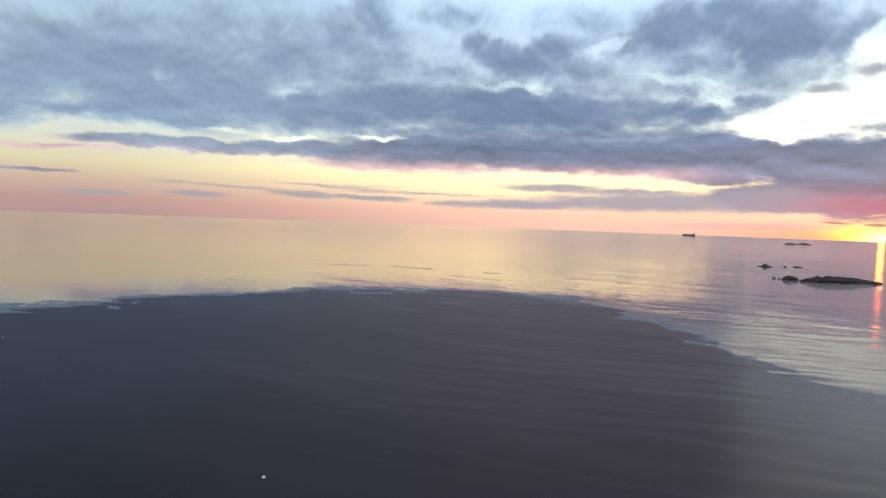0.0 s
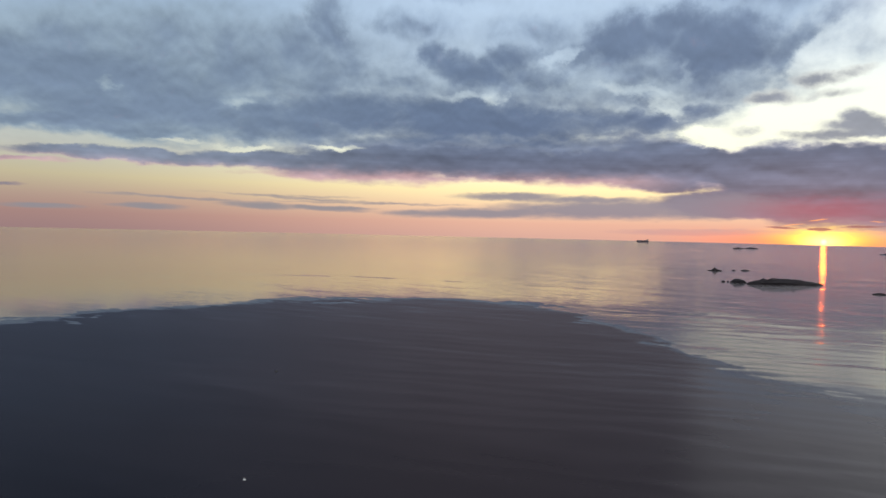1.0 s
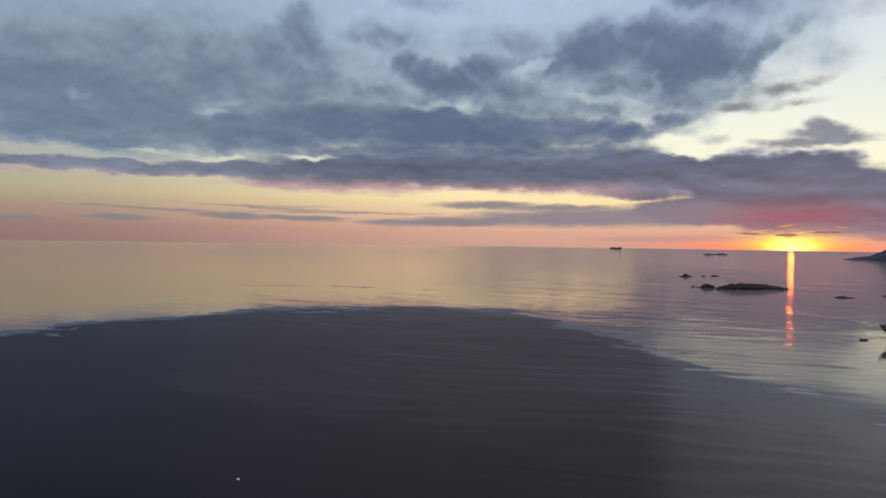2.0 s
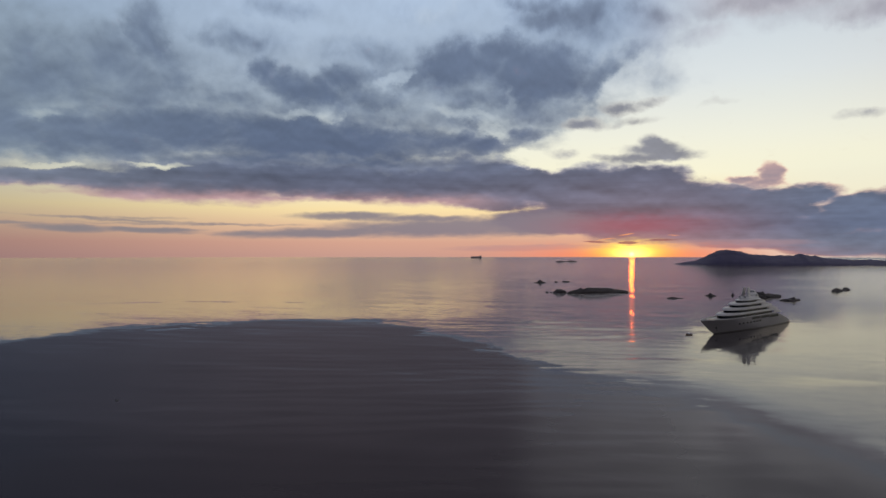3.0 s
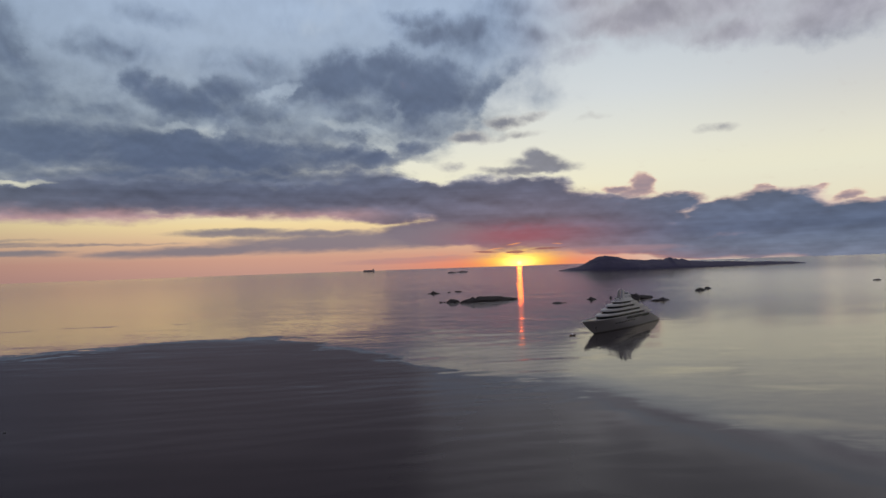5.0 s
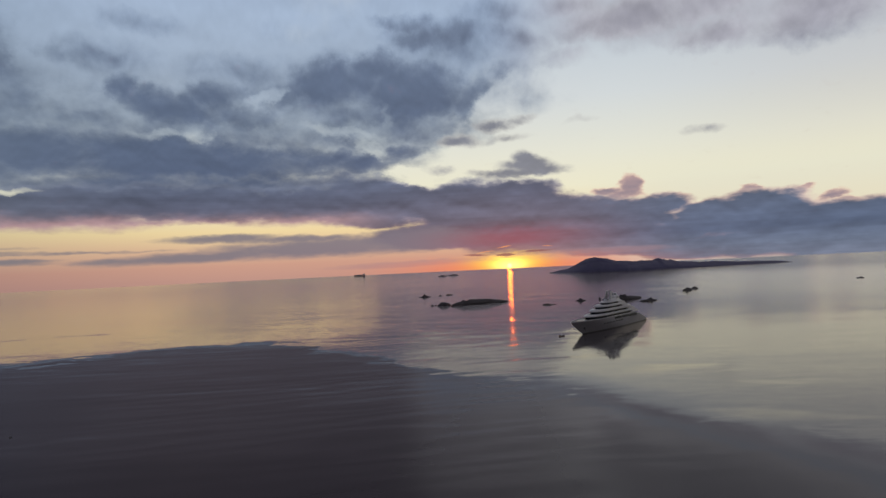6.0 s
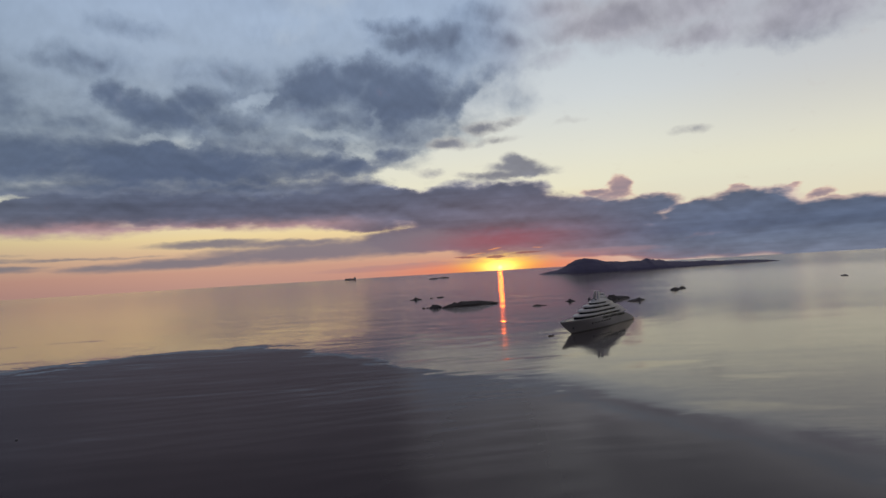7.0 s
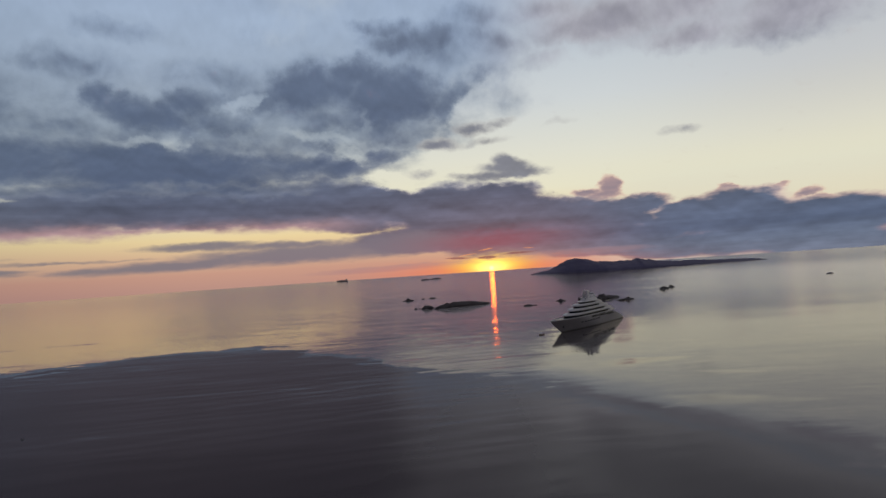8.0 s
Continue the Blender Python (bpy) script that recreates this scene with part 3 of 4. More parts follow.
def plain(name, colour, rough=0.6, metal=0.0, grain=0.0, scale=1.0, relief=0.0):
    """A surface with grain at two scales."""
    m, k, p = material(name)
    where = k.node("ShaderNodeTexCoord").outputs["Object"]
    if grain:
        f = k.math("MULTIPLY_ADD", k.noise(where, scale, 5.0, 0.6), 0.7, k.math("MULTIPLY", k.noise(where, scale * 9, 4.0, 0.6), 0.3))
        k.put(p.inputs["Base Color"], k.mix(1.0, (*colour, 1), k.math("MULTIPLY_ADD", k.math("SUBTRACT", f, 0.5), grain * 2, 1.0), "MULTIPLY"))
        k.put(p.inputs["Roughness"], k.math("MULTIPLY_ADD", k.math("SUBTRACT", f, 0.5), 0.4, rough, clamp=True))
        if relief:
            k.put(p.inputs["Normal"], k.bump(f, 0.8, relief))
    else:
        p.inputs["Base Color"].default_value = (*colour, 1)
        p.inputs["Roughness"].default_value = rough
    p.inputs["Metallic"].default_value = metal
    return m


SEA = sea_material()
# the same granite made paler and redder: distance haze put into the colour
HAZED_ROCK = plain("hazed_granite", (0.12, 0.085, 0.09), 0.9, 0, 0.3, 0.1, 0.3)
ROCK = plain("dark_granite", (0.03, 0.024, 0.026), 0.85, 0, 0.5, 0.15, 0.4)
# scrub and rock, with the blue haze of distance put into the colour
HAZED_SCRUB = plain("hazed_scrub_rock", (0.04, 0.034, 0.072), 0.9, 0, 0.4, 0.02, 1.0)


def part(name, bm, mat, parent=None, label=""):
    """Link a bmesh as one mesh object, under a thing or a part."""
    me = bpy.data.meshes.new(name)
    bm.to_mesh(me)
    bm.free()
    me.materials.append(mat)
    ob = new(name, me)
    if parent is not None:
        ob.parent = parent
    if label:
        ob["label"] = label
    return ob


def smooth(ob, angle=40):
    ob.data.shade_smooth()
    ob.data.set_sharp_from_angle(angle=radians(angle))
    return ob


# ---------------------------------------------------------------- sea
def water_level(x, y):
    """The sheet lifts a little far out, so that its rim lies as near eye level as the true horizon."""
    return 2.83e-6 * max(0.0, math.hypot(x, y) - 1100) ** 2


def build_sea():
    """One sheet out to the horizon, in rings that widen with the distance."""
    bm = bmesh.new()
    rings, last = [0, 60, 120, 200, 320, 500, 750, 1000, *range(1100, 4901, 100)], None
    for r in rings:
        ring = [bm.verts.new((0, 0, 0))] if r == 0 else [bm.verts.new((r * math.cos(i * math.tau / 256), r * math.sin(i * math.tau / 256), water_level(r, 0))) for i in range(256)]
        if last:
            for i in range(256):
                if len(last) == 1:
                    bm.faces.new((last[0], ring[i], ring[(i + 1) % 256]))
                else:
                    bm.faces.new((last[i], ring[i], ring[(i + 1) % 256], last[(i + 1) % 256]))
        last = ring
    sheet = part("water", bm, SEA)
    sheet.data.shade_smooth()
    return tagged(sheet, "calm dark sea with low ripples at sunset", "sea", kind="structure")


build_sea()

CREAM = plain("cream_hull_paint", (0.14, 0.127, 0.135), 0.35, 0, 0.06, 0.08)
PALE = plain("off_white_paint", (0.265, 0.252, 0.262), 0.4, 0, 0.05, 0.1)
GLASS = plain("tinted_glass", (0.012, 0.014, 0.018), 0.12)
GLASS.node_tree.nodes["Principled BSDF"].inputs["IOR"].default_value = 1.12
BOOT = plain("dark_antifouling", (0.035, 0.028, 0.026), 0.5, 0, 0.2, 0.3)
TEAK = plain("weathered_teak", (0.34, 0.25, 0.17), 0.7, 0, 0.15, 0.6)
STEEL = plain("brushed_steel", (0.5, 0.5, 0.52), 0.3, 0.9)
DARK = plain("dark_rubber", (0.03, 0.03, 0.033), 0.6)
ORANGE = plain("faded_orange_plastic", (0.26, 0.15, 0.09), 0.5, 0, 0.15, 2.0)
WHITE = plain("chalky_white_plastic", (0.78, 0.78, 0.76), 0.45, 0, 0.08, 3.0)
# grey raised and reddened: the haze before the far ship is in its colour
GREY = plain("hazed_ship_paint", (0.34, 0.29, 0.29), 0.6, 0, 0.1, 0.1)


def empty(name, m):
    ob = new(name)
    ob.matrix_world = m
    return ob


def box(bm, x0, x1, y0, y1, z0, z1, bevel=0.0):
    """A box in bm, its edges rounded."""
    made = bmesh.ops.create_cube(bm, size=1.0)
    for v in made["verts"]:
        v.co = Vector(((x0 + x1) / 2 + v.co.x * (x1 - x0), (y0 + y1) / 2 + v.co.y * (y1 - y0), (z0 + z1) / 2 + v.co.z * (z1 - z0)))
    if bevel:
        edges = list({e for v in made["verts"] for e in v.link_edges})
        bmesh.ops.bevel(bm, geom=edges, offset=bevel, segments=2, affect="EDGES", profile=0.5)
    return bm


def tube(bm, a, b, r0, r1=None, n=10):
    """A tapered rod from a to b in bm."""
    a, b = Vector(a), Vector(b)
    turn = (b - a).to_track_quat("Z", "Y").to_matrix().to_4x4()
    bmesh.ops.create_cone(bm, cap_ends=True, segments=n, radius1=r0, radius2=r0 if r1 is None else r1, depth=(b - a).length, matrix=Matrix.Translation((a + b) / 2) @ turn)
    return bm


def ball(bm, at, r, squash=1.0, n=16):
    bmesh.ops.create_uvsphere(bm, u_segments=n, v_segments=n // 2 + 2, radius=r, matrix=Matrix.Translation(at) @ Matrix.Diagonal((1, 1, squash, 1)))
    return bm


def outline(front, aft, half, n=40, nose=1.0):
    """A deck's plan: a round nose, gently curved sides and a stern with rounded corners."""
    pts = []
    length = front - aft
    for i in range(n + 1):
        t = i / n
        x = front - length * (1 - math.cos(t * math.pi)) / 2
        s = (front - x) / length
        bow = min(1.0, s / (0.34 * nose))
        side = math.sqrt(max(0.0, 1 - (1 - bow) ** 2)) ** 0.9
        tail = min(1.0, (1 - s) / 0.12)
        side *= 0.72 + 0.28 * math.sqrt(max(0.0, 1 - (1 - tail) ** 2)) if s > 0.5 else 1.0
        pts.append((x, half * side))
    return pts


def slab(bm, rings):
    """Stack plan outlines (points, z) into one closed solid, both sides mirrored."""
    loops = []
    for pts, z in rings:
        port = [bm.verts.new((x, max(y, 0.02), z)) for x, y in pts]
        star = [bm.verts.new((x, -max(y, 0.02), z)) for x, y in reversed(pts)]
        loops.append(port + star)
    for a, b in zip(loops, loops[1:]):
        for i in range(len(a)):
            j = (i + 1) % len(a)
            bm.faces.new((a[i], a[j], b[j], b[i]))
    bm.faces.new(list(reversed(loops[0])))
    bm.faces.new(loops[-1])
    bmesh.ops.recalc_face_normals(bm, faces=bm.faces)
    return bm


# ---------------------------------------------------------------- the large yacht
def hull_half(x, z):
    """Half width of the hull at x (bow +79, stern -63) and height z."""
    flare = max(0.0, min(1.0, z / 12.5))
    stem = 59.5 + 19.5 * flare ** 0.85
    if x >= stem:
        return 0.0
    fine = min(1.0, (stem - x) / (76 - 28 * flare))
    w = (8.3 + 1.5 * flare) * (1 - (1 - fine) ** (1.9 + 0.5 * flare))
    if x < -30:
        w *= 1 - 0.16 * ((-30 - x) / 33) ** 2
    return w


def sheer(x):
    """Height of the hull's rail."""
    if x > -30:
        return 12.3 + 0.5 * max(0.0, x / 77) ** 2
    t = min(1.0, (-30 - x) / 33)
    return 12.3 - 9.6 * t ** 1.15


def hull_shell(z0, z1, n=90, rows=9):
    """The hull's skin between two heights (the upper one follows the rail where it is lower)."""
    bm = bmesh.new()
    port, star = [], []
    for i in range(n + 1):
        s = i / n
        pa, sa = [], []
        for j in range(rows + 1):
            lo, hi = z0, z1
            t = j / rows
            # x measured along the raked stem at this height
            stem = 59.5 + 19.5 * max(0.0, min(1.0, (lo + (hi - lo) * t) / 12.5)) ** 0.85
            x = stem - (stem + 63) * (s ** 1.15)
            z = lo + (min(hi, sheer(x)) - lo) * t if hi > 2 else lo + (hi - lo) * t
            w = hull_half(x, z) if i else 0.0
            pa.append(bm.verts.new((x, w, z)))
            sa.append(bm.verts.new((x, -w, z)))
        port.append(pa)
        star.append(sa)
    for i in range(n):
        for j in range(rows):
            bm.faces.new((port[i][j], port[i][j + 1], port[i + 1][j + 1], port[i + 1][j]))
            bm.faces.new((star[i][j], star[i + 1][j], star[i + 1][j + 1], star[i][j + 1]))
        bm.faces.new((port[i][rows], star[i][rows], star[i + 1][rows], port[i + 1][rows]))
    for j in range(rows):
        bm.faces.new((port[n][j], port[n][j + 1], star[n][j + 1], star[n][j]))
    bmesh.ops.remove_doubles(bm, verts=bm.verts, dist=0.01)
    bmesh.ops.recalc_face_normals(bm, faces=bm.faces)
    return bm


# every tier: front, aft, half width, floor, glass top, roof
TIERS = [(52.0, -37.0, 9.3, 12.4, 14.7, 16.6), (41.5, -29.0, 8.5, 16.6, 18.5, 20.7), (31.5, -18.0, 7.3, 20.7, 22.5, 24.4), (21.0, -13.0, 5.6, 24.4, 25.8, 27.0)]


def build_yacht():
    y = empty("motor_yacht", pose(99.5, 625.3, 0, 0, 0, -121.0) @ Matrix.Diagonal((1.15, 1, 0.93, 1)))
    hull = smooth(part("hull", hull_shell(0.9, 12.8), CREAM, y), 35)
    smooth(part("boot_top", hull_shell(-2.5, 0.9, rows=3), BOOT, y, "dark band at the waterline"), 35)
    # bulwark cap along the rail
    for side in (1, -1):
        bm = bmesh.new()
        last = None
        for i in range(61):
            x = 78.6 - 107 * i / 60
            w, z = max(0.05, hull_half(x, sheer(x))), sheer(x)
            ring = [bm.verts.new((x, side * max(0.02, w + a), z + b)) for a, b in ((0.12, 0.0), (0.12, 0.55), (-0.35, 0.55), (-0.35, 0.0))]
            if last:
                for a in range(4):
                    bm.faces.new((last[a], last[(a + 1) % 4], ring[(a + 1) % 4], ring[a]))
            last = ring
        bmesh.ops.recalc_face_normals(bm, faces=bm.faces)
        part("bulwark", bm, PALE, y)
    # hull windows amidships, and the large shell openings aft
    for i in range(7):
        x = 33.0 - i * 5.6
        for side in (1, -1):
            bm = bmesh.new()
            w = hull_half(x, 7.4)
            box(bm, x - 1.7, x + 1.7, min(side * (w - 0.4), side * (w + 0.06)), max(side * (w - 0.4), side * (w + 0.06)), 6.5, 8.4, 0.05)
            part("hull_window", bm, GLASS, hull)
    for x0, x1, z0, z1 in ((1.0, 15.0, 9.5, 11.5), (-17.0, -0.5, 9.3, 11.5), (-35.0, -18.5, 8.7, 11.2)):
        for side in (1, -1):
            bm = bmesh.new()
            w = max(hull_half(x0, z1), hull_half(x1, z1))
            box(bm, x0, x1, min(side * (w - 1.4), side * (w + 0.05)), max(side * (w - 1.4), side * (w + 0.05)), z0, z1, 0.1)
            part("deck_opening", bm, GLASS, hull)
    # anchor pockets
    for side in (1, -1):
        bm = bmesh.new()
        w = hull_half(60.5, 6.0)
        ball(bm, (60.5, side * (w - 0.2), 6.0), 0.9, 1.5, 12)
        pocket = part("anchor_pocket", bm, DARK, hull)
        bm = bmesh.new()
        tube(bm, (61.0, side * (w + 0.1), 6.4), (60.4, side * (w + 0.5), 3.6), 0.16, 0.12, 8)
        box(bm, 59.6, 61.2, side * (w + 0.42) - 0.15, side * (w + 0.42) + 0.15, 3.3, 3.8, 0.06)
        part("anchor", bm, DARK, pocket)
    # tiers: tinted glass walls set back under pale overhanging decks
    for k, (f, a, h, z0, zg, z1) in enumerate(TIERS):
        bm = slab(bmesh.new(), [(outline(f - 2.2, a + 7.0, h - 0.9), z0), (outline(f - 3.2, a + 7.4, h - 1.0), zg + 0.05)])
        part("glass_wall", bm, GLASS, y)
        bm = slab(bmesh.new(), [(outline(f - 1.3, a + 0.6, h - 0.35), zg), (outline(f - 0.4, a, h), zg + 0.35), (outline(f - 0.9, a, h), zg + 0.9), (outline(f - 2.4, a + 0.3, h - 0.3), z1 - 0.15), (outline(f - 2.9, a + 0.8, h - 0.7), z1)])
        smooth(part("deck", bm, PALE, y), 30)
        if k < 3:
            bm = slab(bmesh.new(), [(outline(a + 6.6, a + 0.9, h - 0.9), z1 + 0.004), (outline(a + 6.6, a + 0.9, h - 0.9), z1 + 0.05)])
            part("teak_planking", bm, TEAK, y, "weathered teak planking")
        # raked side wings that close the aft end
        for side in (1, -1):
            bm = bmesh.new()
            y0, y1 = side * (h - 0.45), side * (h - 0.05)
            wing = ((a + 11.0, z0 + 0.02), (a + 9.0, zg + 0.3), (a + 1.2, zg + 0.3), (a - 5.5, z0 + 0.7), (a - 6.3, z0 + 0.02))
            rings = [[bm.verts.new((x, v * (0.93 if x < a + 2 else 1.0), z)) for x, z in wing] for v in (y0, y1)]
            bm.faces.new(rings[0])
            bm.faces.new(list(reversed(rings[1])))
            for i in range(5):
                bm.faces.new((rings[0][i], rings[1][i], rings[1][(i + 1) % 5], rings[0][(i + 1) % 5]))
            bmesh.ops.recalc_face_normals(bm, faces=bm.faces)
            part("side_wing", bm, PALE, y)
        # posts under the open aft deck
        for side in (1, -1):
            for x in (a + 1.8, a + 4.6):
                part("pillar", tube(bmesh.new(), (x, side * (h - 1.9), z0), (x, side * (h - 1.9), zg), 0.18, n=8), PALE, y)
    # foredeck: landing circle and winches
    bm = bmesh.new()
    bmesh.ops.create_cone(bm, cap_ends=True, segments=40, radius1=4.2, radius2=4.2, depth=0.12, matrix=Matrix.Translation((65.0, 0, 12.95)))
    part("landing_pad", bm, TEAK, y, "round wooden helicopter deck")
    for side in (1, -1):
        bm = tube(bmesh.new(), (71.0, side * 0.9 - 0.4, 13.2), (71.0, side * 0.9 + 0.4, 13.2), 0.5, n=12)
        box(bm, 70.5, 71.5, side * 0.9 - 0.6, side * 0.9 + 0.6, 12.7, 13.0, 0.05)
        part("winch", bm, STEEL, y)
    # stepped stern with the bathing platform
    bm = slab(bmesh.new(), [(outline(-52, -67.5, 7.2), 0.6), (outline(-52, -67.8, 7.4), 1.3)])
    part("bathing_platform", bm, TEAK, y, "wooden bathing platform over the water")
    for i in range(3):
        bm = box(bmesh.new(), -60.5 + i * 5.0, -53.0 + i * 5.0, -6.6 + 0.3 * i, 6.6 - 0.3 * i, 1.4 + 2.2 * i, 3.7 + 2.2 * i, 0.25)
        part("stern_step", bm, PALE, y)
    # top: mast house, twin pylons, radars and domes
    bm = slab(bmesh.new(), [(outline(14.5, -9.5, 4.2), 27.0), (outline(13.2, -8.5, 3.7), 28.6), (outline(12.0, -7.5, 3.2), 29.2)])
    house = smooth(part("mast_house", bm, PALE, y), 30)
    mast = None
    for side in (1, -1):
        bm = bmesh.new()
        for z, w in ((28.8, 2.0), (33.0, 1.65), (37.4, 1.3)):
            ring = [bm.verts.new((6.4 - (z - 29) * 0.18 + a * w * 1.3, side * (2.3 - (z - 29) * 0.07) + b * w * 0.5, z)) for a, b in ((1, 0.4), (0.6, 1), (-0.8, 1), (-1, 0.4), (-1, -0.4), (-0.8, -1), (0.6, -1), (1, -0.4))]
            if z > 29:
                for i in range(8):
                    bm.faces.new((last[i], last[(i + 1) % 8], ring[(i + 1) % 8], ring[i]))
            last = ring
        bm.faces.new(last)
        bmesh.ops.recalc_face_normals(bm, faces=bm.faces)
        mast = part("mast_pylon", bm, PALE, y)
        part("antenna", tube(bmesh.new(), (5.2, side * 1.7, 37.3), (5.2, side * 1.7, 38.9), 0.09, 0.04, 6), STEEL, mast)
    bm = slab(bmesh.new(), [(outline(1.5, -12.0, 3.8), 27.0), (outline(0.5, -10.5, 3.3), 29.6), (outline(-2.5, -9.4, 2.7), 32.0), (outline(-4.0, -8.9, 2.2), 32.6)])
    funnel = smooth(part("funnel_casing", bm, PALE, y), 30)
    for z in (29.4, 30.2, 31.0):
        part("vent_slot", slab(bmesh.new(), [(outline(0.4 - (z - 29) * 1.3, -10.3 + (z - 29) * 0.5, 3.36 - (z - 29.4) * 0.24), z), (outline(0.2 - (z - 29) * 1.3, -10.2 + (z - 29) * 0.5, 3.3 - (z - 29.4) * 0.24), z + 0.3)]), GLASS, funnel)
    part("crosstree", box(bmesh.new(), 5.2, 6.6, -3.4, 3.4, 32.0, 32.5, 0.15), PALE, y)
    for side in (1, -1):
        for x, z, r in ((11.8, 29.5, 0.95), (-6.6, 33.4, 1.3)):
            bm = ball(bmesh.new(), (x, side * (2.4 if x > 10 else 1.2), z), r, 1.12)
            smooth(part("radar_dome", bm, PALE, y), 60)
    bm = box(bmesh.new(), 6.2, 6.7, -1.9, 1.9, 33.2, 33.6, 0.1)
    part("radar_scanner", bm, PALE, y)
    # boats' crane and deck lockers aft
    for x in (-14.0, -19.5):
        part("sun_pad", box(bmesh.new(), x - 1.8, x + 1.8, -3.0, 3.0, 20.45, 21.0, 0.2), PALE, y)
    part("flagstaff", tube(bmesh.new(), (-36.0, 0, 16.4), (-39.0, 0, 21.0), 0.1, 0.06, 6), STEEL, y)
    return tagged(y, "large cream motor yacht with stepped pale decks on calm sea", "yacht")


build_yacht()


# ---------------------------------------------------------------- rocks
def lump(seed, length, width, height, peak=0.5, rough=0.5, n=4, skyline=None):
    """A craggy mound that rises out of the water; peak: where along it the top lies."""
    rnd = random.Random(seed)
    off = Vector((rnd.uniform(-50, 50), rnd.uniform(-50, 50), rnd.uniform(-50, 50)))
    bm = bmesh.new()
    bmesh.ops.create_icosphere(bm, subdivisions=n, radius=1.0)
    for v in bm.verts:
        c = v.co.copy()
        s = (c.x + 1) / 2
        t = s ** (math.log(0.5) / math.log(min(0.9, max(0.1, peak))))
        ridge = max(0.0, math.sin(math.pi * min(1, max(0, t)))) ** 0.75
        if skyline:
            for (s0, h0), (s1, h1) in zip(skyline, skyline[1:]):
                if s0 <= s <= s1:
                    ridge = h0 + (h1 - h0) * (s - s0) / (s1 - s0)
        q = Vector((c.x * length / 14, c.y * width / 14, c.z * height / 10)) * 1.1
        crag = noise.fractal(q * 1.2 + off, 0.9, 2.1, 5) + 0.6 * (0.5 - abs(noise.noise(q * 2.6 + off)))
        z = max(0.0, c.z) ** 0.8 * height * (ridge if skyline else 0.35 + 0.65 * ridge) * (1 + rough * crag) if c.z > 0 else c.z * 2.5
        push = 1 + 0.16 * noise.fractal(c * 2.3 + off, 1.0, 2.0, 4)
        v.co = Vector((c.x * length / 2 * push, c.y * width / 2 * push * (0.55 + 0.45 * math.sqrt(ridge)), z))
    return bm


def rock(at, length, width, height, turn=0.0, peak=0.5, seed=1, label="", rough=0.5, detail=4, name="rock", skyline=None, stone=ROCK):
    ob = part(name, lump(seed, length, width, height, peak, rough, detail, skyline), stone)
    ob.matrix_world = pose(*at, water_level(*at), 0, 0, turn)
    return tagged(smooth(ob, 25), label or "low dark granite rock standing out of the sea", "rock", "rocks off the shore")


rock((-49, 1098), 118, 30, 7.4, 37.0, 0.28, 11, "long dark granite islet with a steep end, in the sea", 0.45, 5, "islet")
rock((-112, 1083), 23, 15, 5.6, 10, 0.5, 12, "dark humped granite rock beside the long islet", 0.4)
rock((-134, 1089), 6, 4, 2.2, 0, 0.5, 13, detail=3)
rock((-127, 1088), 4, 3, 1.4, 0, 0.5, 43, detail=3)
rock((-193, 1435), 29, 17, 6.0, 5, 0.5, 14, "dark pointed granite rock alone in the sea", 0.5, 5, skyline=((0, 0.1), (0.25, 0.35), (0.38, 0.6), (0.5, 0.85), (0.62, 0.7), (0.75, 0.4), (1, 0.15)))
rock((-162, 1476), 8, 5, 2.0, 0, 0.5, 15, detail=3)
rock((-142, 1496), 20, 8, 2.0, 5, 0.4, 16, "low flat reef just above the water")
rock((61, 995), 23, 7, 1.7, 12, 0.35, 17, "low flat reef just above the water", 0.5, skyline=((0, 0.7), (0.3, 1), (0.55, 0.9), (0.62, 0.35), (0.8, 0.5), (1, 0.3)))
rock((116.6, 1068), 17, 7, 4.6, 0, 0.5, 18, "dark pointed granite rock alone in the sea", 0.6, 5, skyline=((0, 0.2), (0.2, 0.34), (0.34, 0.45), (0.42, 0.8), (0.6, 0.75), (0.68, 0.45), (0.82, 0.38), (1, 0.2)))
rock((150.8, 1090), 4.0, 3.4, 3.4, 0, 0.5, 19, "small upright boulder rising from the sea", 0.3, 3)
rock((194, 1067), 56, 17, 7.0, 36.0, 0.27, 20, "jagged dark granite islet behind the yacht", 0.55, 5, "islet", ((0, 0.2), (0.08, 0.6), (0.2, 0.62), (0.28, 1.15), (0.36, 0.8), (0.5, 0.55), (0.7, 0.42), (0.86, 0.6), (0.95, 0.5), (1, 0.15)))
rock((211, 996), 35, 12, 2.7, 35.0, 0.5, 21, "low jagged granite reef behind the yacht", 0.6, 5, skyline=((0, 0.5), (0.12, 0.9), (0.27, 0.8), (0.36, 0.4), (0.5, 0.6), (0.62, 1.25), (0.7, 0.55), (0.85, 0.75), (1, 0.3)))
rock((336, 1246), 48, 13, 5.0, 58.0, 0.35, 22, "craggy granite islet alone in the sea", 0.6, 5, "islet", ((0, 0.2), (0.2, 0.7), (0.36, 1.1), (0.5, 0.8), (0.62, 0.85), (0.8, 0.5), (1, 0.3)))
rock((361, 1292), 40, 10, 3.8, 58.0, 0.6, 23, "craggy granite islet alone in the sea", 0.6, 5, "islet", ((0, 0.3), (0.3, 0.5), (0.55, 1.1), (0.75, 0.8), (1, 0.25)))
rock((-383, 3664), 56, 24, 6.0, 0, 0.5, 24, "low distant islet near the horizon", 0.3, 4, "islet", stone=HAZED_ROCK)
rock((-331, 3738), 72, 26, 6.5, 0, 0.6, 25, "low distant islet near the horizon", 0.3, 4, "islet", stone=HAZED_ROCK)


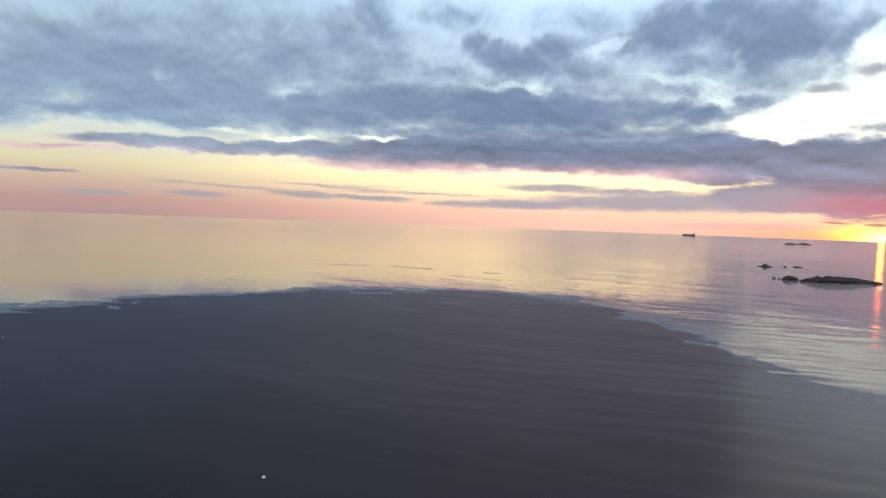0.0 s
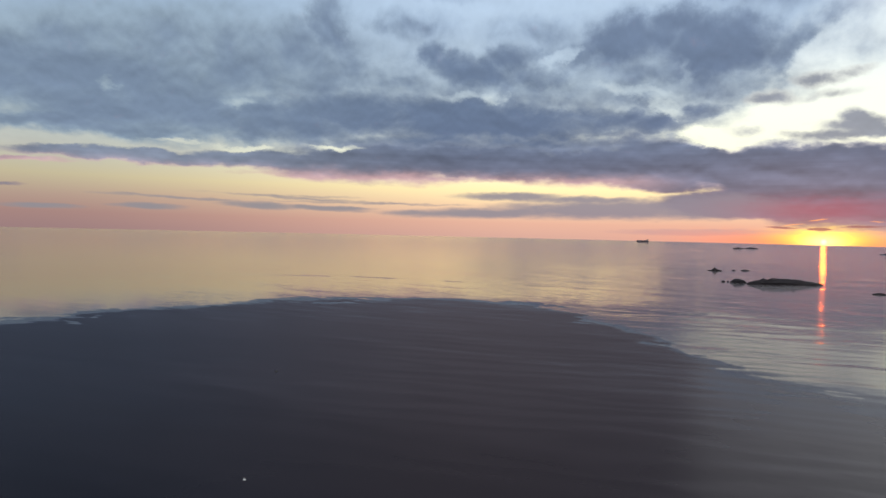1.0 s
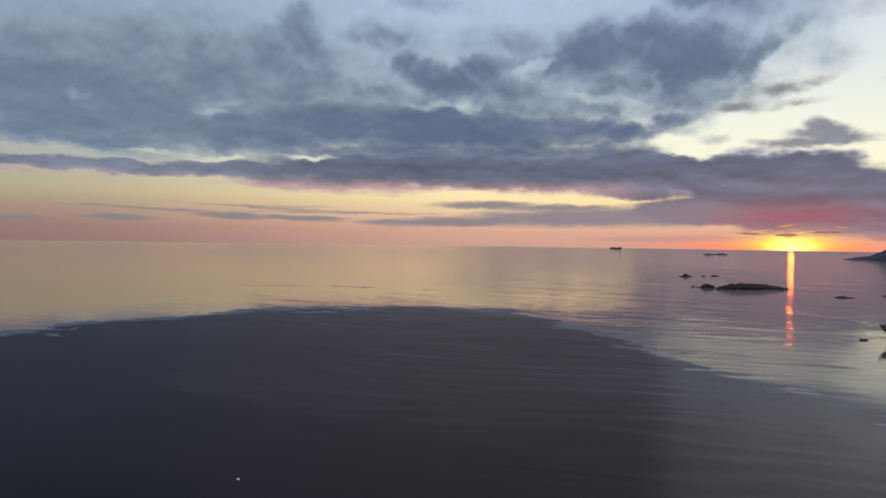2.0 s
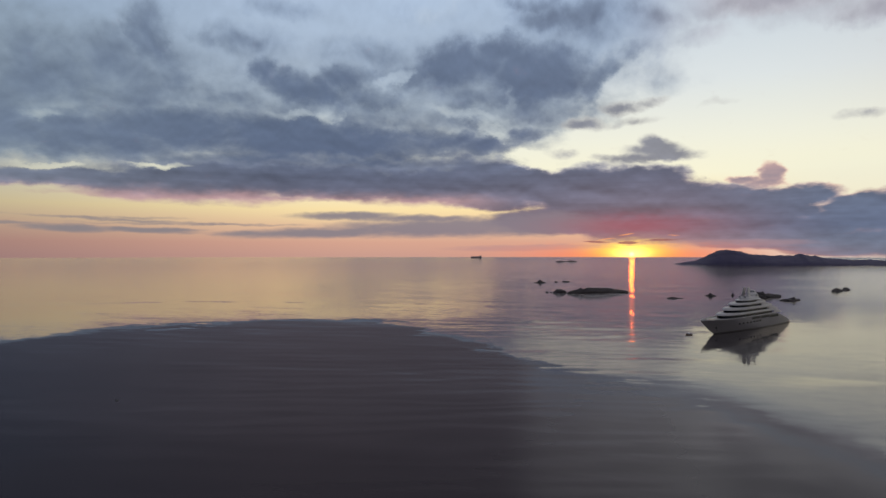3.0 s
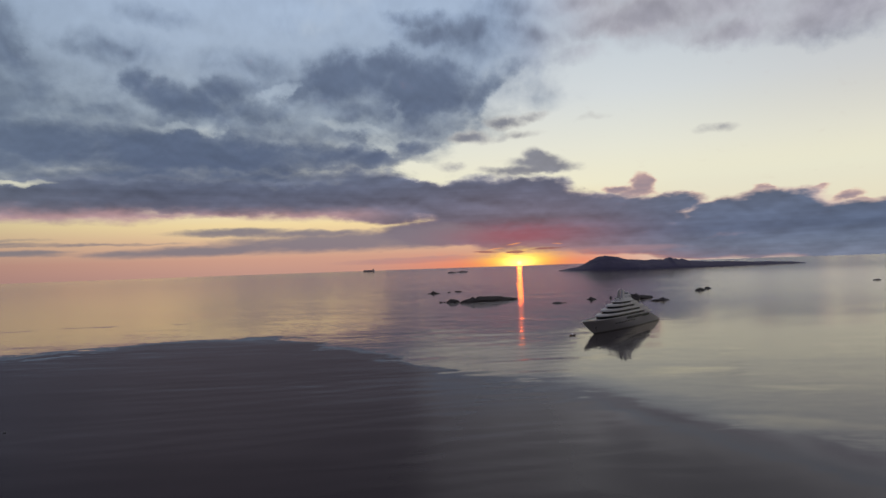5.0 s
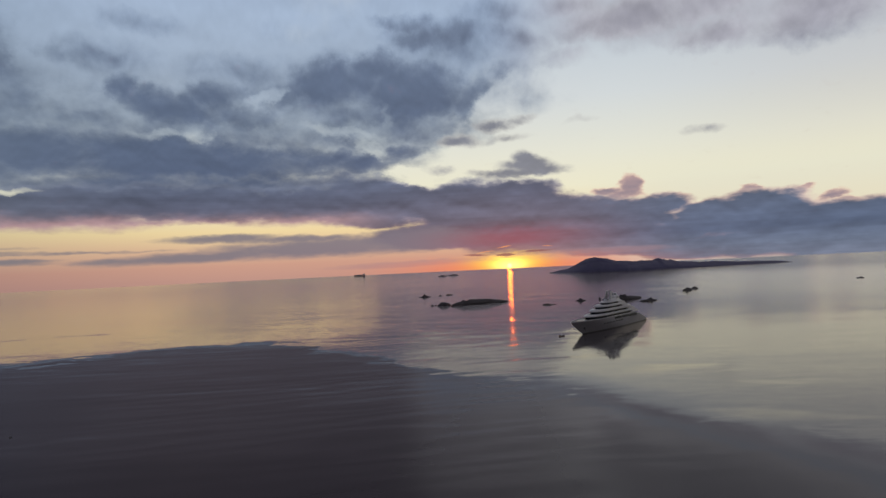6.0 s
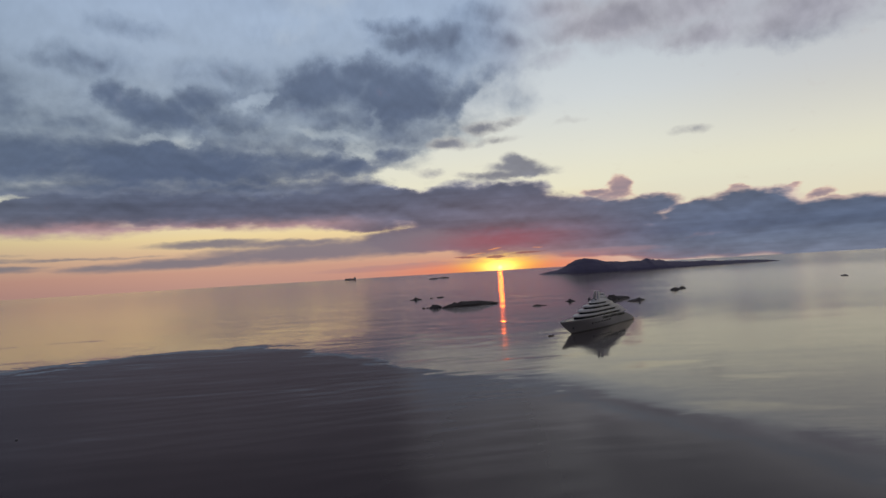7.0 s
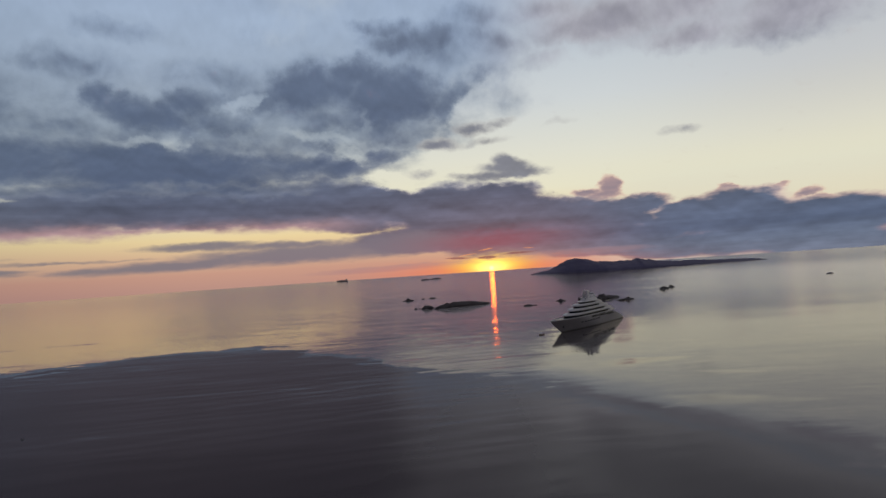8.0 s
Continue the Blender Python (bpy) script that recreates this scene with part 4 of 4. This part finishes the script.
# ---------------------------------------------------------------- the far island
def build_island():
    """A long ridge: one high round hill at one end, falling to a low point at the other."""
    bm = bmesh.new()
    nx, ny, x0, x1 = 240, 36, 178.0, 1402.0
    rows = []
    for i in range(nx + 1):
        along = i / nx
        x = x0 + (x1 - x0) * along
        s = (x - 232.0) / 1130.0
        # skyline along the ridge
        hill = 56 * math.exp(-(((s - 0.175) / 0.095) ** 2)) + 15 * math.exp(-(((s - 0.29) / 0.07) ** 2))
        ridge = 36 * math.exp(-(((s - 0.43) / 0.15) ** 2)) + 19 * math.exp(-(((s - 0.70) / 0.17) ** 2)) + 8 * math.exp(-(((s - 0.92) / 0.1) ** 2))
        top = (hill + ridge + 7 * math.exp(-((s / 0.05) ** 2))) * min(1, along / 0.07) ** 0.8 * min(1, (1 - along) / 0.06) ** 0.7
        top *= 1.16
        top += 7 * math.exp(-(((s - 0.458) / 0.008) ** 2)) + 6 * math.exp(-(((s - 0.518) / 0.009) ** 2))
        near = 3283 - 126 * min(1, max(0.0, s) / 0.3) + 30 * max(0.0, s - 0.3) / 0.7
        row = []
        for j in range(ny + 1):
            t = j / ny
            arch = math.sin(math.pi * t) ** 0.8
            q = Vector((x / 60, t * 6, 0.3))
            z = top * arch * (1 + 0.12 * noise.fractal(q, 1.0, 2.0, 6)) + 3.0 * arch * noise.fractal(q * 4, 0.8, 2.0, 4) * min(1, top / 12)
            coast = 14 * noise.fractal(Vector((x / 70, t * 3, 9)), 1.0, 2.0, 4)
            row.append(bm.verts.new((x, near + coast * (1 - arch) + 340 * t * (0.35 + 0.65 * min(1, top / 30)), 12.5 + z if 0 < j < ny else 3.0)))
        rows.append(row)
    for a, b in zip(rows, rows[1:]):
        for j in range(ny):
            bm.faces.new((a[j], b[j], b[j + 1], a[j + 1]))
    bmesh.ops.recalc_face_normals(bm, faces=bm.faces)
    ob = part("island", bm, HAZED_SCRUB)
    ob.data.shade_smooth()
    return tagged(ob, "long dark hilly island on the horizon, scrub-covered", "island")


build_island()


# ---------------------------------------------------------------- craft and floats
def small_hull(length, beam, height, rows=14):
    """An open boat's hull, bow towards +x."""
    bm = bmesh.new()
    last = None
    for i in range(rows + 1):
        s = i / rows
        x = length * (0.5 - s)
        w = beam / 2 * (1 - (1 - min(1, s / 0.55)) ** 2.2) * (1 - 0.12 * max(0, s - 0.6))
        z = height * (1 + 0.35 * (1 - s) ** 2)
        ring = [bm.verts.new(p) for p in ((x, w, z), (x, w * 0.86, height * 0.35), (x, w * 0.35, -0.25 * height), (x, -w * 0.35, -0.25 * height), (x, -w * 0.86, height * 0.35), (x, -w, z), (x, -w * 0.82, z - 0.1 * height), (x, w * 0.82, z - 0.1 * height))]
        if last:
            for a in range(8):
                bm.faces.new((last[a], last[(a + 1) % 8], ring[(a + 1) % 8], ring[a]))
        else:
            bm.faces.new(ring)
        last = ring
    bm.faces.new(list(reversed(last)))
    bmesh.ops.recalc_face_normals(bm, faces=bm.faces)
    return bm


def build_tender():
    b = empty("tender", pose(44.7, 555.0, 0, 0, 0, -165) @ Matrix.Scale(0.8, 4))
    smooth(part("hull", small_hull(6.2, 2.3, 0.75), ORANGE, b), 30)
    for side in (1, -1):
        bm = tube(bmesh.new(), (-3.0, side * 1.05, 0.85), (1.2, side * 1.05, 0.95), 0.28, 0.28)
        tube(bm, (1.2, side * 1.05, 0.95), (3.1, side * 0.15, 1.2), 0.28, 0.2)
        smooth(part("buoyancy_tube", bm, CREAM, b), 40)
    part("console", box(bmesh.new(), -0.6, 0.3, -0.45, 0.45, 0.6, 1.75, 0.08), WHITE, b)
    part("outboard_motor", box(bmesh.new(), -3.5, -2.9, -0.3, 0.3, 0.1, 1.5, 0.1), DARK, b)
    return tagged(b, "small pale inflatable tender with brown hull near the yacht", "boat")


def build_cruiser():
    b = empty("motor_boat", pose(755.0, 1460.0, water_level(755, 1460), 0, 0, 172))
    smooth(part("hull", small_hull(15.0, 4.2, 1.7), GREY, b), 30)
    bm = slab(bmesh.new(), [(outline(2.6, -4.2, 1.6), 1.6), (outline(1.8, -4.0, 1.4), 3.3)])
    cabin = part("cabin", bm, GREY, b)
    bm = slab(bmesh.new(), [(outline(2.45, -3.9, 1.57), 2.2), (outline(2.12, -3.8, 1.5), 2.9)])
    part("cabin_window", bm, GLASS, cabin)
    part("roof", slab(bmesh.new(), [(outline(2.2, -4.6, 1.6), 3.3), (outline(2.0, -4.5, 1.5), 3.5)]), GREY, cabin)
    part("mast", tube(bmesh.new(), (-1.5, 0, 3.4), (-1.7, 0, 6.0), 0.12, 0.06, 8), STEEL, b)
    return tagged(b, "small grey cabin cruiser out on the open sea", "boat")


def build_freighter():
    b = empty("cargo_ship", pose(-1092.0, 4600.0, water_level(-1092, 4600), 0, 0, 178))
    smooth(part("hull", small_hull(84.0, 13.0, 7.0), GREY, b), 30)
    house = part("deckhouse", box(bmesh.new(), -38, -26, -5.5, 5.5, 6.0, 15.0, 0.4), GREY, b)
    part("bridge", box(bmesh.new(), -31, -25, -6.5, 6.5, 12.6, 15.4, 0.3), GREY, house)
    part("funnel", tube(bmesh.new(), (-36, 0, 14.5), (-36.4, 0, 17.5), 1.8, 1.5, 14), GREY, b)
    for x in (-14, 2, 18):
        part("hatch_cover", box(bmesh.new(), x - 6.5, x + 6.5, -5, 5, 6.2, 10.0, 0.3), GREY, b)
    for x in (10, 30):
        part("mast", tube(bmesh.new(), (x, 0, 6.5), (x, 0, 14), 0.5, 0.3, 8), GREY, b)
    return tagged(b, "distant dark cargo ship on the horizon", "ship")


def build_float(at, r, colour, label):
    b = empty("mooring_buoy", pose(*at, 0, 4, -3, 20))
    bm = ball(bmesh.new(), (0, 0, 0.28 * r), r, 0.82, 20)
    body = smooth(part("body", bm, colour, b), 60)
    part("band", tube(bmesh.new(), (0, 0, 0.18 * r), (0, 0, 0.36 * r), r * 1.02, r * 1.02, 24), DARK, body)
    bm = bmesh.new()
    tube(bm, (0, 0, r * 0.95), (0, 0, r * 1.3), 0.07 * r, 0.07 * r, 8)
    ball(bm, (0, 0, r * 1.36), 0.13 * r, 1.0, 8)
    part("mooring_ring", bm, STEEL, b)
    return tagged(b, label, "buoy")


build_tender()
build_cruiser()
build_freighter()
build_float((-129.2, 146.2), 0.4, WHITE, "white plastic mooring buoy on the dark water")
build_float((-357.0, 178.0), 0.7, ORANGE, "weathered brown mooring buoy on the dark water")
build_float((-214.3, 241.7), 0.6, DARK, "dark rubber mooring buoy on the water")
